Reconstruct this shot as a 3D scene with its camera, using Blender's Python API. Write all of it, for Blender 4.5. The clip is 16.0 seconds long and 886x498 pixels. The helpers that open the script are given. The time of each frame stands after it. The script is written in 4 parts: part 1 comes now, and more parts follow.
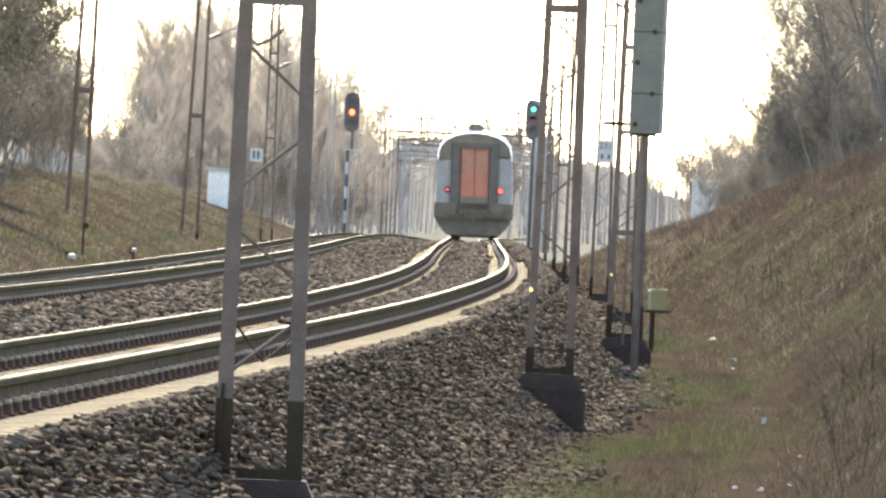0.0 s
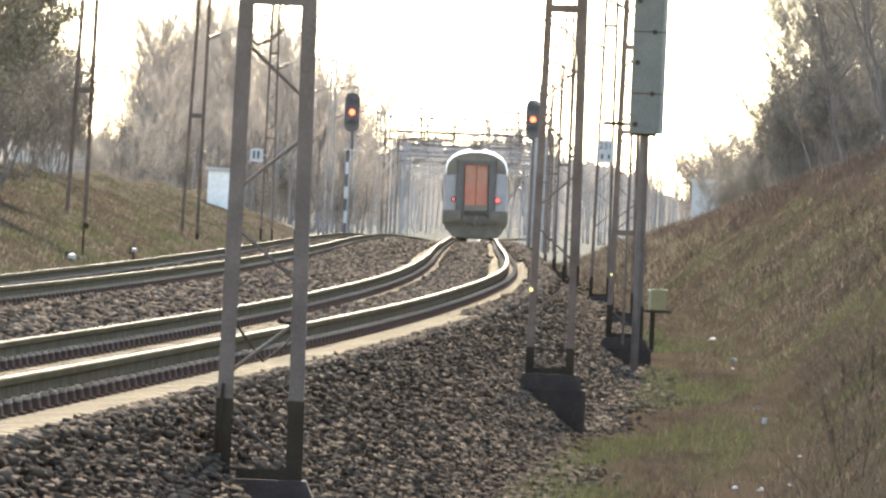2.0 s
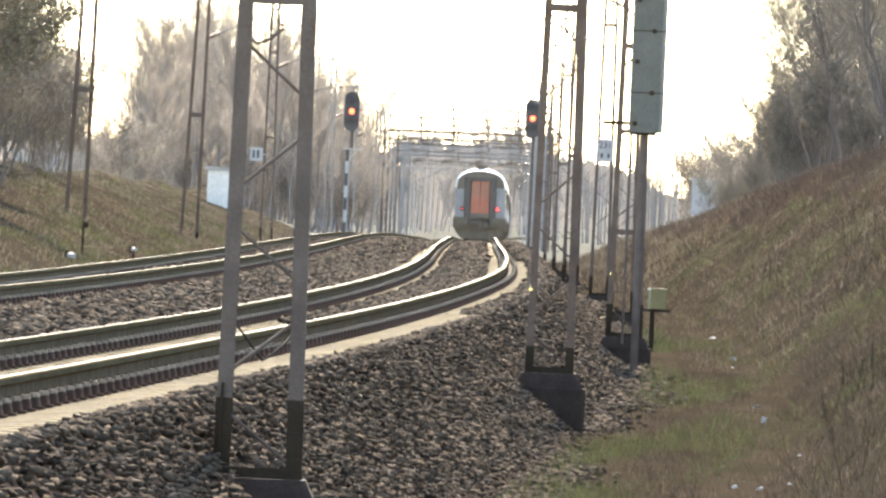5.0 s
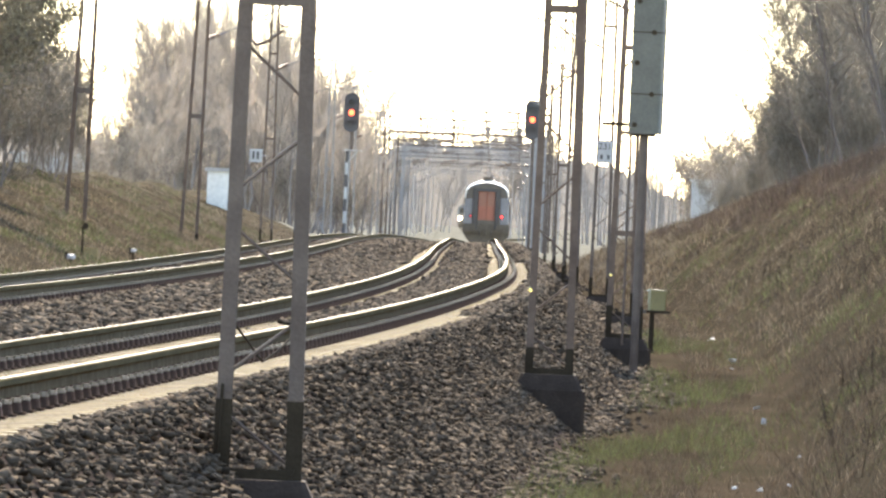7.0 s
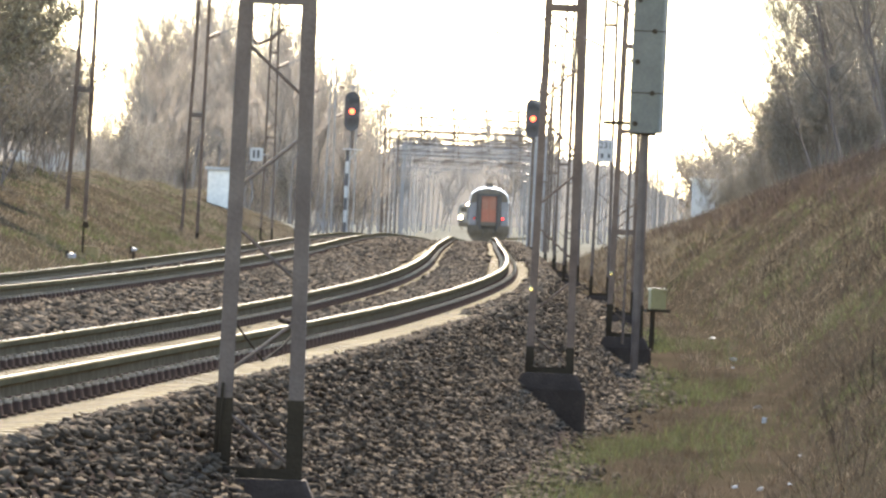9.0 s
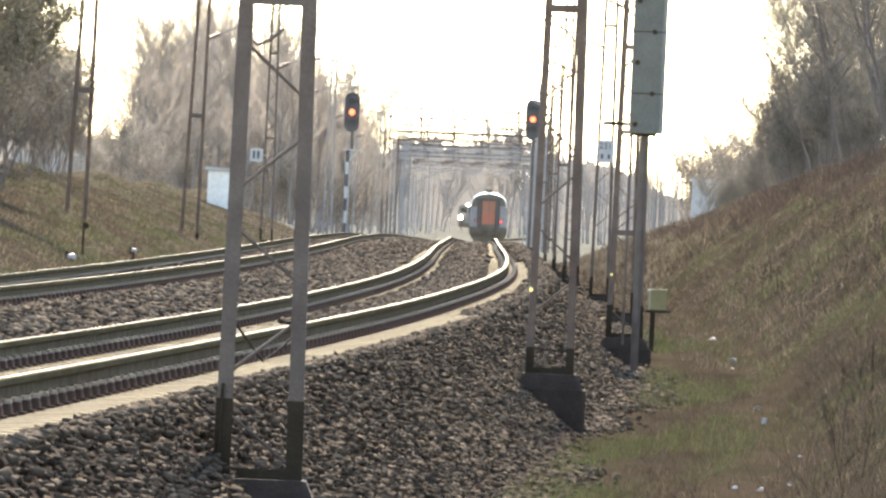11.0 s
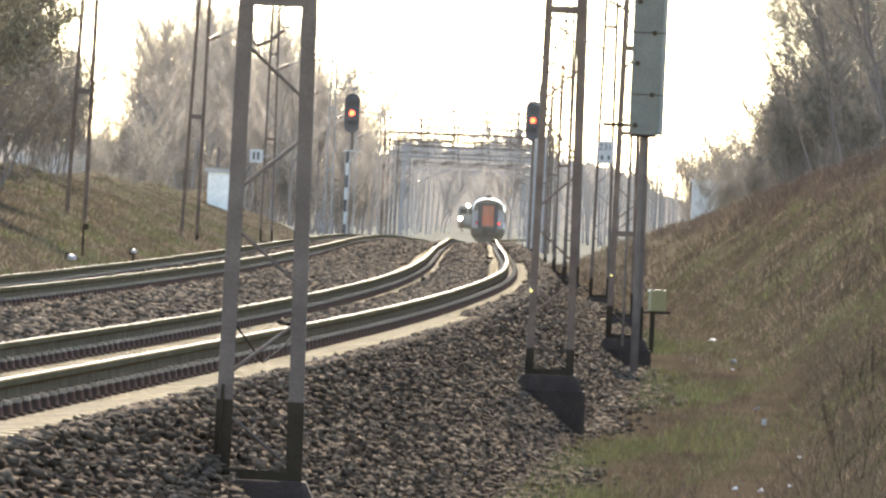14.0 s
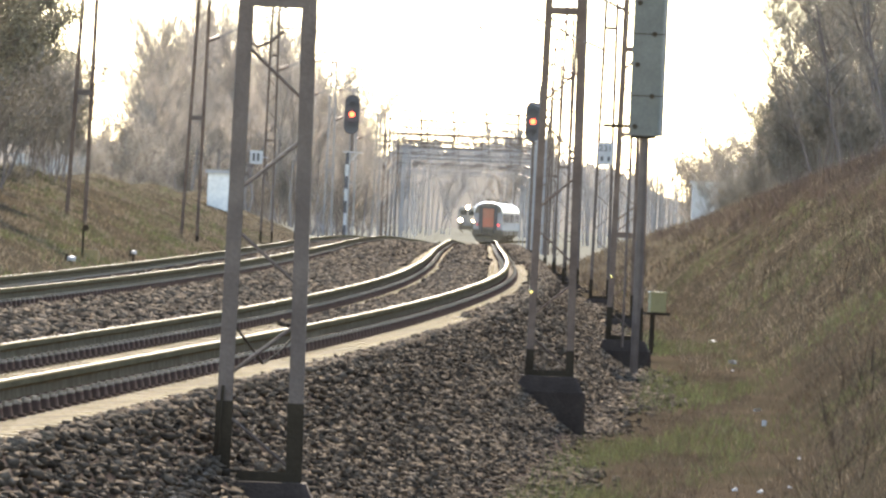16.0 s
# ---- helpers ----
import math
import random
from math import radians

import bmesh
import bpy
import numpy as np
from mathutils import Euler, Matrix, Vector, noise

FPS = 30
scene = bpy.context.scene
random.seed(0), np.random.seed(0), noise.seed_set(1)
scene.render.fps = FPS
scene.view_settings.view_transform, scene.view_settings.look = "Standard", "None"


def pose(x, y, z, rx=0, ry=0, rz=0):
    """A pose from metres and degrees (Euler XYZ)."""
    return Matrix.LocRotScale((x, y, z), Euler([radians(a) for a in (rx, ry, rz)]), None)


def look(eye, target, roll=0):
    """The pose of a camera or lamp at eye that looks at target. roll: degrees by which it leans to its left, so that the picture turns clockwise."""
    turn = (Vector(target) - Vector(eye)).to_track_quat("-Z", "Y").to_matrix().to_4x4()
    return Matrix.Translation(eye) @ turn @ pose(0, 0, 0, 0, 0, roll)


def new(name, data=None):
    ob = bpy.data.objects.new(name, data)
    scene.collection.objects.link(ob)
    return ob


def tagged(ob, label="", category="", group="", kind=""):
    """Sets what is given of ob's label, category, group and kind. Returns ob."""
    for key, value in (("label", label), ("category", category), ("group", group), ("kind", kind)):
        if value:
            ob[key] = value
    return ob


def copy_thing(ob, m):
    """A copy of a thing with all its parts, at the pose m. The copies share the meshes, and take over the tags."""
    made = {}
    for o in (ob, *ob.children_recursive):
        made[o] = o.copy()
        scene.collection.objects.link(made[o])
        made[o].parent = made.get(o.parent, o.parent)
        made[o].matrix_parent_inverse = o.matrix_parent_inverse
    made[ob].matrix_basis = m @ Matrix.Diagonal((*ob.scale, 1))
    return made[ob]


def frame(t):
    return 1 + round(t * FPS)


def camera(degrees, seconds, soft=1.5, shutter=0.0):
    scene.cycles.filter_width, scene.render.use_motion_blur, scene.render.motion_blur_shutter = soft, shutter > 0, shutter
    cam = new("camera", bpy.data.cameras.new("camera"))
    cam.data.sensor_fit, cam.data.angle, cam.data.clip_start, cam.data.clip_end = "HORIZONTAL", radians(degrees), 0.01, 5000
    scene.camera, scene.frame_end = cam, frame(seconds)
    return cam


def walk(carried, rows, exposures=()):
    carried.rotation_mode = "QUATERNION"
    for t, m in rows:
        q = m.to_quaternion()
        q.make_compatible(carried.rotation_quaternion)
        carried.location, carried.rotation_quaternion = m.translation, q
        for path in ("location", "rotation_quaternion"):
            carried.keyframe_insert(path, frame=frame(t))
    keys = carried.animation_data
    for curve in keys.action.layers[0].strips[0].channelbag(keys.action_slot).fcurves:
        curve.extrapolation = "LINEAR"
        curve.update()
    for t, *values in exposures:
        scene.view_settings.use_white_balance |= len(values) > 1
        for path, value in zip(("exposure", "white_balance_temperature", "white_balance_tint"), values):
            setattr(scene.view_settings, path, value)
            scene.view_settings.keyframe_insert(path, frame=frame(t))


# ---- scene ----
DEG, CZ = 4.536, 0.95
cam = camera(DEG, 16.0, soft=2.5)


def aim(dx=0.0, dy=0.0):
    """The telephoto view along +y, shifted by a small shake (thousandths of a twelfth of a radian)."""
    return look((0, 0, CZ), (-dx / 120, 165, CZ - 0.55 + dy / 120), 2.55)


SHAKE = [(0, 0, 0), (0.5, 0, -1.5), (1, 1, -1), (1.5, 0, 0), (2.5, 0.3, 0), (3, 0, -3), (3.5, -1.5, -1.5), (4, -1.3, -3.2), (5, -0.5, -1.5),
         (6.5, 0, -0.8), (7, -0.8, 0.8), (7.5, -0.3, 0), (8, -0.5, 0), (8.5, 0, -3), (9, 0, -1.2), (10, 0, -0.5), (11.5, 0, 0), (12, -0.5, -0.8),
         (12.5, 0, 1.8), (13, 0, 1.6), (13.5, 0, 0.6), (14, 0, 1.8), (15, 0, 2), (15.5, 0, 2.6), (16, 0, 4)]
walk(cam, [(t, aim(x, y)) for t, x, y in SHAKE], exposures=[(0, 2.30, 7400, 13), (16, 2.20, 7400, 13)])

# ---- light: low sun ahead of the camera, in a hazy sky ----
SUN_EL, SUN_AZ = 36.0, 2.0   # degrees; azimuth from +y towards +x
world = bpy.data.worlds.new("sky")
scene.world = world
world.use_nodes = True
wn, wl = world.node_tree.nodes, world.node_tree.links
sky = wn.new("ShaderNodeTexSky")
sky.sky_type, sky.sun_disc = "NISHITA", False
sky.sun_elevation, sky.sun_rotation = radians(SUN_EL), radians(SUN_AZ)
sky.air_density, sky.dust_density, sky.ozone_density = 0.9, 0.08, 0.6
wl.new(sky.outputs["Color"], wn["Background"].inputs["Color"])
wn["Background"].inputs["Strength"].default_value = 0.15
sun = new("sun", bpy.data.lights.new("sun", "SUN"))
sun.data.energy, sun.data.angle, sun.data.color = 2.6, radians(1.5), (1.0, 0.915, 0.79)
sx, sy = math.sin(radians(SUN_AZ)), math.cos(radians(SUN_AZ))
sun.matrix_world = look((sx * 80, sy * 80, math.tan(radians(SUN_EL)) * 80), (0, 0, 0))


# ---- materials ----
def mat(name, a, b=None, rough=0.7, scale=8.0, metal=0.0, bump=0.2, vary=0.0, emit=None, power=0.0, fine=None, island=0.0, stretch=None, trans=0.0, spec=0.5):
    m = bpy.data.materials.new(name)
    m.use_nodes = True
    n, l = m.node_tree.nodes, m.node_tree.links
    p = n["Principled BSDF"]
    p.inputs["Roughness"].default_value, p.inputs["Metallic"].default_value = rough, metal
    p.inputs["Specular IOR Level"].default_value = spec
    b = b or [c * 0.75 for c in a]
    co = n.new("ShaderNodeTexCoord")
    vec = co.outputs["Object"]
    if stretch:
        mp = n.new("ShaderNodeMapping")
        mp.inputs["Scale"].default_value = stretch
        l.new(vec, mp.inputs["Vector"])
        vec = mp.outputs["Vector"]
    no, fi = n.new("ShaderNodeTexNoise"), n.new("ShaderNodeTexNoise")
    no.inputs["Scale"].default_value, no.inputs["Detail"].default_value = scale, 5
    fi.inputs["Scale"].default_value, fi.inputs["Detail"].default_value = fine or scale * 9, 3
    l.new(vec, no.inputs["Vector"]), l.new(vec, fi.inputs["Vector"])
    ramp = n.new("ShaderNodeValToRGB")
    ramp.color_ramp.elements[0].position, ramp.color_ramp.elements[1].position = 0.32, 0.68
    ramp.color_ramp.elements[0].color, ramp.color_ramp.elements[1].color = (*b, 1), (*a, 1)
    l.new(no.outputs["Fac"], ramp.inputs["Fac"])
    hsv = n.new("ShaderNodeHueSaturation")
    l.new(ramp.outputs["Color"], hsv.inputs["Color"])
    mr = n.new("ShaderNodeMapRange")
    mr.inputs["To Min"].default_value, mr.inputs["To Max"].default_value = 0.75, 1.25
    l.new(fi.outputs["Fac"], mr.inputs["Value"])
    val = mr.outputs["Result"]
    for amount, node, out in ((vary, "ShaderNodeObjectInfo", "Random"), (island, "ShaderNodeNewGeometry", "Random Per Island")):
        if amount:
            r = n.new(node)
            m2 = n.new("ShaderNodeMapRange")
            m2.inputs["To Min"].default_value, m2.inputs["To Max"].default_value = 1 - amount, 1 + amount
            l.new(r.outputs[out], m2.inputs["Value"])
            mu = n.new("ShaderNodeMath")
            mu.operation = "MULTIPLY"
            l.new(val, mu.inputs[0]), l.new(m2.outputs["Result"], mu.inputs[1])
            val = mu.outputs["Value"]
    l.new(val, hsv.inputs["Value"])
    l.new(hsv.outputs["Color"], p.inputs["Base Color"])
    if bump:
        bp = n.new("ShaderNodeBump")
        bp.inputs["Strength"].default_value, bp.inputs["Distance"].default_value = bump, 0.02
        l.new(fi.outputs["Fac"], bp.inputs["Height"]), l.new(bp.outputs["Normal"], p.inputs["Normal"])
    if trans:
        tr, mx = n.new("ShaderNodeBsdfTranslucent"), n.new("ShaderNodeMixShader")
        l.new(hsv.outputs["Color"], tr.inputs["Color"])
        mx.inputs["Fac"].default_value = trans
        l.new(p.outputs["BSDF"], mx.inputs[1]), l.new(tr.outputs["BSDF"], mx.inputs[2])
        l.new(mx.outputs["Shader"], n["Material Output"].inputs["Surface"])
    if emit:
        p.inputs["Emission Color"].default_value, p.inputs["Emission Strength"].default_value = (*emit, 1), power
    return m


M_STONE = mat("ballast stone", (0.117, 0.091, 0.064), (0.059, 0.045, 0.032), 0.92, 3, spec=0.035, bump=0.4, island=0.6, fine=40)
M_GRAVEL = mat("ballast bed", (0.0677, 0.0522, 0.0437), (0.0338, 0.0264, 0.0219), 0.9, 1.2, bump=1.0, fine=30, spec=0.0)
M_CONC = mat("sleeper concrete", (0.294, 0.208, 0.0911), (0.217, 0.153, 0.0671), 0.75, 3, bump=0.25, vary=0.18, spec=0.28)
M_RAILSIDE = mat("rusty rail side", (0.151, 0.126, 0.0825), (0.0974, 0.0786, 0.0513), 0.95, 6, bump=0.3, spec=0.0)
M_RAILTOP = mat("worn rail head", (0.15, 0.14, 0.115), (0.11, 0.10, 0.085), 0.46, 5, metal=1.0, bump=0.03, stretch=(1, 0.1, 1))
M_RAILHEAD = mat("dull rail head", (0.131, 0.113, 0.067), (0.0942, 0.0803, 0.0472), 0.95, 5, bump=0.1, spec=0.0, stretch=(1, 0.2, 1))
# lower web darkened: the shade beneath the rail head, as colour
M_RAILWEB = mat("rail web in painted brown shade", (0.0938, 0.0557, 0.0427), (0.0607, 0.0365, 0.0282), 0.95, 6, bump=0.2, spec=0.0)
# foot kept pale to draw the line of light it reflects
M_RAILFOOT = mat("rail foot with painted sheen", (0.24, 0.20, 0.15), (0.15, 0.125, 0.095), 0.85, 8, bump=0.2, spec=0.02)
M_CLIP = mat("rusty rail clip", (0.09, 0.0589, 0.0439), (0.0563, 0.0358, 0.0282), 0.9, 20, spec=0.02)
# nuts lighter than the clips: sunlight on the clip tops, painted
M_NUT = mat("nut painted sun-bright", (0.29, 0.24, 0.165), (0.2, 0.165, 0.115), 0.6, 20, bump=0.1)
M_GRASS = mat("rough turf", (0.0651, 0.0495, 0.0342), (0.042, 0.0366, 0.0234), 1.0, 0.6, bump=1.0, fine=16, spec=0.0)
# winter grass made paler than the near turf, haze mixed into its colour
M_FIELD = mat("winter field paled for haze", (0.206, 0.195, 0.156), (0.154, 0.146, 0.113), 1.0, 0.1, bump=0.2, fine=3, spec=0.0)
M_BLADE_DRY = mat("dry grass blades", (0.153, 0.115, 0.082), (0.0705, 0.0531, 0.0381), 0.95, 1.3, bump=0, island=0.5, trans=0.2, spec=0.0)
M_BLADE_STRAW = mat("pale straw blades", (0.285, 0.223, 0.153), (0.151, 0.12, 0.0789), 0.95, 1.1, bump=0, island=0.5, trans=0.25, spec=0.0)
M_BLADE_GREEN = mat("green grass blades", (0.152, 0.166, 0.0746), (0.0782, 0.0825, 0.0408), 0.8, 1.2, bump=0, island=0.45, trans=0.3, spec=0.0)
M_BLADE_RUST = mat("rust-brown withered herbs", (0.15, 0.11, 0.085), (0.085, 0.063, 0.05), 0.95, 0.9, bump=0, island=0.45, trans=0.25, spec=0.0)
M_STALK = mat("dark dead stems", (0.0788, 0.0574, 0.0396), (0.0525, 0.0376, 0.027), 0.95, 3, bump=0, island=0.4, spec=0.0)
M_STEEL = mat("grey mast paint", (0.149, 0.11, 0.084), (0.106, 0.0756, 0.0578), 0.65, 5, metal=0.0, bump=0.2, spec=0.25)
M_STEELRUST = mat("rusty mast paint", (0.162, 0.11, 0.0791), (0.106, 0.0695, 0.0502), 0.75, 4, bump=0.2, spec=0.25)
# distant steel: haze is painted in as a paler grey
M_HAZESTEEL = mat("steel paled for haze", (0.273, 0.257, 0.248), (0.217, 0.203, 0.195), 0.7, 3, bump=0.05)
M_TAR = mat("bitumen coating", (0.0488, 0.0355, 0.0213), (0.0342, 0.0243, 0.0144), 0.8, 5, bump=0.2, spec=0.12)
M_TARCONC = mat("bitumen-coated concrete", (0.0671, 0.049, 0.0371), (0.0455, 0.0327, 0.025), 0.85, 5, bump=0.3, spec=0.12)
M_WIRE = mat("copper wire", (0.09, 0.08, 0.07), None, 0.5, 5, metal=0.5, bump=0)
M_INSUL = mat("brown porcelain", (0.12, 0.06, 0.04), None, 0.2, 5, bump=0)
# black lifted to a dark grey, as haze would lift it
M_SIGBLACK = mat("black enamel raised for haze", (0.085, 0.074, 0.07), (0.0638, 0.0555, 0.0525), 0.6, 6, bump=0.05)
M_SIGGREY = mat("grey-green signal housing", (0.136, 0.13, 0.106), (0.106, 0.101, 0.0819), 0.75, 3, bump=0.08)
# white held down to the tone that haze gives the boards and posts
M_WHITE = mat("white paint dulled for haze", (0.456, 0.438, 0.419), (0.365, 0.351, 0.332), 0.5, 6, bump=0.1)
M_YELLOW = mat("cream yellow paint", (0.27, 0.215, 0.085), (0.21, 0.165, 0.065), 0.5, 6, bump=0.1)
M_REDLAMP = mat("red signal lamp", (0.6, 0.05, 0.03), None, 0.2, emit=(1.0, 0.09, 0.035), power=2.4, bump=0)
M_GREENLAMP = mat("green signal lamp", (0.1, 0.6, 0.45), None, 0.2, emit=(0.06, 0.75, 0.56), power=0.75, bump=0)
M_TAIL = mat("red tail lamp", (0.6, 0.03, 0.03), None, 0.2, emit=(1.0, 0.05, 0.05), power=1.1, bump=0)
M_HEAD = mat("headlight", (0.9, 0.85, 0.7), None, 0.2, emit=(1.0, 0.86, 0.62), power=30, bump=0)
M_GLASS = mat("dark glass", (0.02, 0.022, 0.025), None, 0.08, bump=0)
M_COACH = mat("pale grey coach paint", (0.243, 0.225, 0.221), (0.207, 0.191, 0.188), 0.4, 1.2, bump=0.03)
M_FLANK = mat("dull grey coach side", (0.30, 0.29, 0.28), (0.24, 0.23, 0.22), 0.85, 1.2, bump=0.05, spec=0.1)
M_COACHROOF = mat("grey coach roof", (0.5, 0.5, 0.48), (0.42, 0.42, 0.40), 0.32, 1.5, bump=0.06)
# far lighter than the roof: the glancing sun on its end, put into paint
M_RIM = mat("roof rim with painted sun glint", (0.84, 0.84, 0.82), (0.78, 0.78, 0.76), 0.4, 2, metal=0.0, bump=0.02)
# end, underframe, door and rubber colours softened; haze over the train is in them
M_COACHEND = mat("grimy coach end", (0.176, 0.142, 0.106), (0.134, 0.106, 0.08), 0.9, 2, bump=0.1)
M_UNDER = mat("underframe brown raised for haze", (0.171, 0.137, 0.103), (0.13, 0.104, 0.0774), 0.95, 3, bump=0.2, spec=0.1)
M_ORANGE = mat("orange gangway door", (0.4, 0.135, 0.078), (0.34, 0.115, 0.066), 0.6, 2, bump=0.05)
M_ORANGE2 = mat("dull brown-orange door glass", (0.34, 0.14, 0.082), (0.28, 0.115, 0.068), 0.45, 2, bump=0.03)
M_RUBBER = mat("gangway rubber", (0.112, 0.0941, 0.0802), (0.0838, 0.0706, 0.0601), 0.85, 6, bump=0.1)
M_LOCO = mat("grey-green locomotive paint", (0.21, 0.205, 0.195), (0.17, 0.165, 0.158), 1.0, 2, bump=0.05, spec=0.05)
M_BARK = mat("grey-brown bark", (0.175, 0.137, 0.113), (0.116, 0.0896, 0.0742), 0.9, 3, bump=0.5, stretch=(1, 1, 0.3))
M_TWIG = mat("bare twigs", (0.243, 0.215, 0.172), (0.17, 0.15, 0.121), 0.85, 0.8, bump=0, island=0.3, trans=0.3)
# next three: far wood lightened, the haze before it put into the colour
M_HAZEWOOD = mat("distant twigs paled for haze", (0.42, 0.395, 0.375), (0.33, 0.306, 0.292), 0.9, 1.5, bump=0, island=0.3, trans=0.5)
M_TWIGFAR = mat("lilac-brown twigs paled for haze", (0.4, 0.358, 0.314), (0.309, 0.274, 0.242), 0.85, 0.8, bump=0, island=0.3, trans=0.7)
M_BARKFAR = mat("far bark paled for haze", (0.3, 0.262, 0.24), (0.22, 0.19, 0.175), 0.9, 2, bump=0.3, trans=0.35)
M_LEAF = mat("evergreen leaves", (0.143, 0.13, 0.0894), (0.101, 0.0902, 0.0623), 0.8, 1.2, bump=0, island=0.45, trans=0.4)
M_DRYLEAF = mat("withered leaves", (0.239, 0.208, 0.167), (0.168, 0.146, 0.117), 0.8, 1.0, bump=0, island=0.4, trans=0.45)
M_PLASTER = mat("pale plaster", (0.722, 0.684, 0.625), (0.654, 0.617, 0.562), 0.85, 0.8, bump=0.1)
M_WEATHERED = mat("weathered grey plaster", (0.383, 0.368, 0.353), (0.316, 0.304, 0.29), 0.85, 0.8, bump=0.1)
M_ROOF = mat("grey roofing", (0.40, 0.38, 0.36), None, 0.7, 2, bump=0.2)
M_LITTER = mat("white plastic litter", (0.68, 0.66, 0.61), (0.55, 0.53, 0.49), 0.8, 8, bump=0.1)


# ---- mesh building ----
class Build:
    def __init__(self):
        self.v, self.f = [], []

    def add(self, verts, faces, m=None):
        k = len(self.v)
        self.v += [tuple(m @ Vector(p)) for p in verts] if m else [tuple(p) for p in verts]
        self.f += [tuple(i + k for i in fc) for fc in faces]
        return self

    def box(self, x, y, z, w, d, h, m=None, bevel=0.0, top=1.0):
        """A box about (x, y, z), chamfered along its upright edges; top narrows its upper end."""
        c = min(bevel, w * 0.45, d * 0.45)
        ring = [(-w / 2 + c, -d / 2), (w / 2 - c, -d / 2), (w / 2, -d / 2 + c), (w / 2, d / 2 - c), (w / 2 - c, d / 2), (-w / 2 + c, d / 2), (-w / 2, d / 2 - c), (-w / 2, -d / 2 + c)] if c else \
               [(-w / 2, -d / 2), (w / 2, -d / 2), (w / 2, d / 2), (-w / 2, d / 2)]
        n = len(ring)
        vs = [(x + a, y + b, z - h / 2) for a, b in ring] + [(x + a * top, y + b * top, z + h / 2) for a, b in ring]
        return self.add(vs, [tuple(range(n))[::-1], tuple(range(n, 2 * n))] + [(i, (i + 1) % n, n + (i + 1) % n, n + i) for i in range(n)], m)

    def tube(self, pts, radii, sides=6, caps=True):
        pts = [Vector(p) for p in pts]
        if not hasattr(radii, "__len__"):
            radii = [radii] * len(pts)
        vs = []
        for i, p in enumerate(pts):
            d = (pts[min(i + 1, len(pts) - 1)] - pts[max(i - 1, 0)]).normalized()
            a = d.cross(Vector((0, 0, 1)) if abs(d.z) < 0.9 else Vector((1, 0, 0))).normalized()
            b = d.cross(a)
            vs += [p + (a * math.cos(6.2832 * k / sides) + b * math.sin(6.2832 * k / sides)) * radii[i] for k in range(sides)]
        fs = [(i * sides + k, i * sides + (k + 1) % sides, (i + 1) * sides + (k + 1) % sides, (i + 1) * sides + k) for i in range(len(pts) - 1) for k in range(sides)]
        if caps:
            fs += [tuple(range(sides))[::-1], tuple(range(len(vs) - sides, len(vs)))]
        return self.add(vs, fs)

    def disc(self, x, y, z, r, depth, sides=16, axis="y"):
        d = {"y": (0, depth / 2, 0), "x": (depth / 2, 0, 0), "z": (0, 0, depth / 2)}[axis]
        return self.tube([(x - d[0], y - d[1], z - d[2]), (x + d[0], y + d[1], z + d[2])], r, sides)

    def dome(self, x, y, z, r, hz=None, rings=5, sides=12):
        hz = hz or r
        vs = [(x + r * math.cos(a) * math.cos(b), y + r * math.cos(a) * math.sin(b), z + hz * math.sin(a))
              for a in [i * 1.5707 / rings for i in range(rings + 1)] for b in [6.2832 * k / sides for k in range(sides)]]
        fs = [(i * sides + k, i * sides + (k + 1) % sides, (i + 1) * sides + (k + 1) % sides, (i + 1) * sides + k) for i in range(rings) for k in range(sides)]
        return self.add(vs, fs + [tuple(range(sides))[::-1]])

    def loft(self, rings, closed=True, caps=True):
        n = len(rings[0])
        vs = [p for r in rings for p in r]
        fs = [(i * n + k, i * n + (k + 1) % n, (i + 1) * n + (k + 1) % n, (i + 1) * n + k) for i in range(len(rings) - 1) for k in range(n if closed else n - 1)]
        if caps:
            fs += [tuple(range(n))[::-1], tuple(range(len(vs) - n, len(vs)))]
        return self.add(vs, fs)

    def mesh(self, name, material, smooth=False):
        me = bpy.data.meshes.new(name)
        me.from_pydata(self.v, [], self.f)
        for m in (material if isinstance(material, (list, tuple)) else [material]):
            me.materials.append(m)
        if smooth:
            me.shade_smooth()
        me.update()
        return me


def part(name, b, material, parent=None, label="", smooth=False, at=None):
    ob = new(name, b.mesh(name, material, smooth) if isinstance(b, Build) else b)
    ob.parent = parent
    if at is not None:
        ob.matrix_basis = at
    if label:
        ob["label"] = label
    return ob


def thing(name, label, category, m=None, group="", kind=""):
    ob = new(name)
    if m is not None:
        ob.matrix_basis = m
    return tagged(ob, label, category, group, kind)


def soup(name, verts, tris, material, smooth=False):
    """One mesh from numpy arrays of vertices and triangles."""
    me = bpy.data.meshes.new(name)
    nv, nt = len(verts), len(tris)
    me.vertices.add(nv), me.loops.add(nt * 3), me.polygons.add(nt)
    me.vertices.foreach_set("co", np.asarray(verts, np.float32).ravel())
    me.loops.foreach_set("vertex_index", np.asarray(tris, np.int32).ravel())
    me.polygons.foreach_set("loop_start", np.arange(nt, dtype=np.int32) * 3)
    me.materials.append(material)
    me.update(calc_edges=True)
    return me


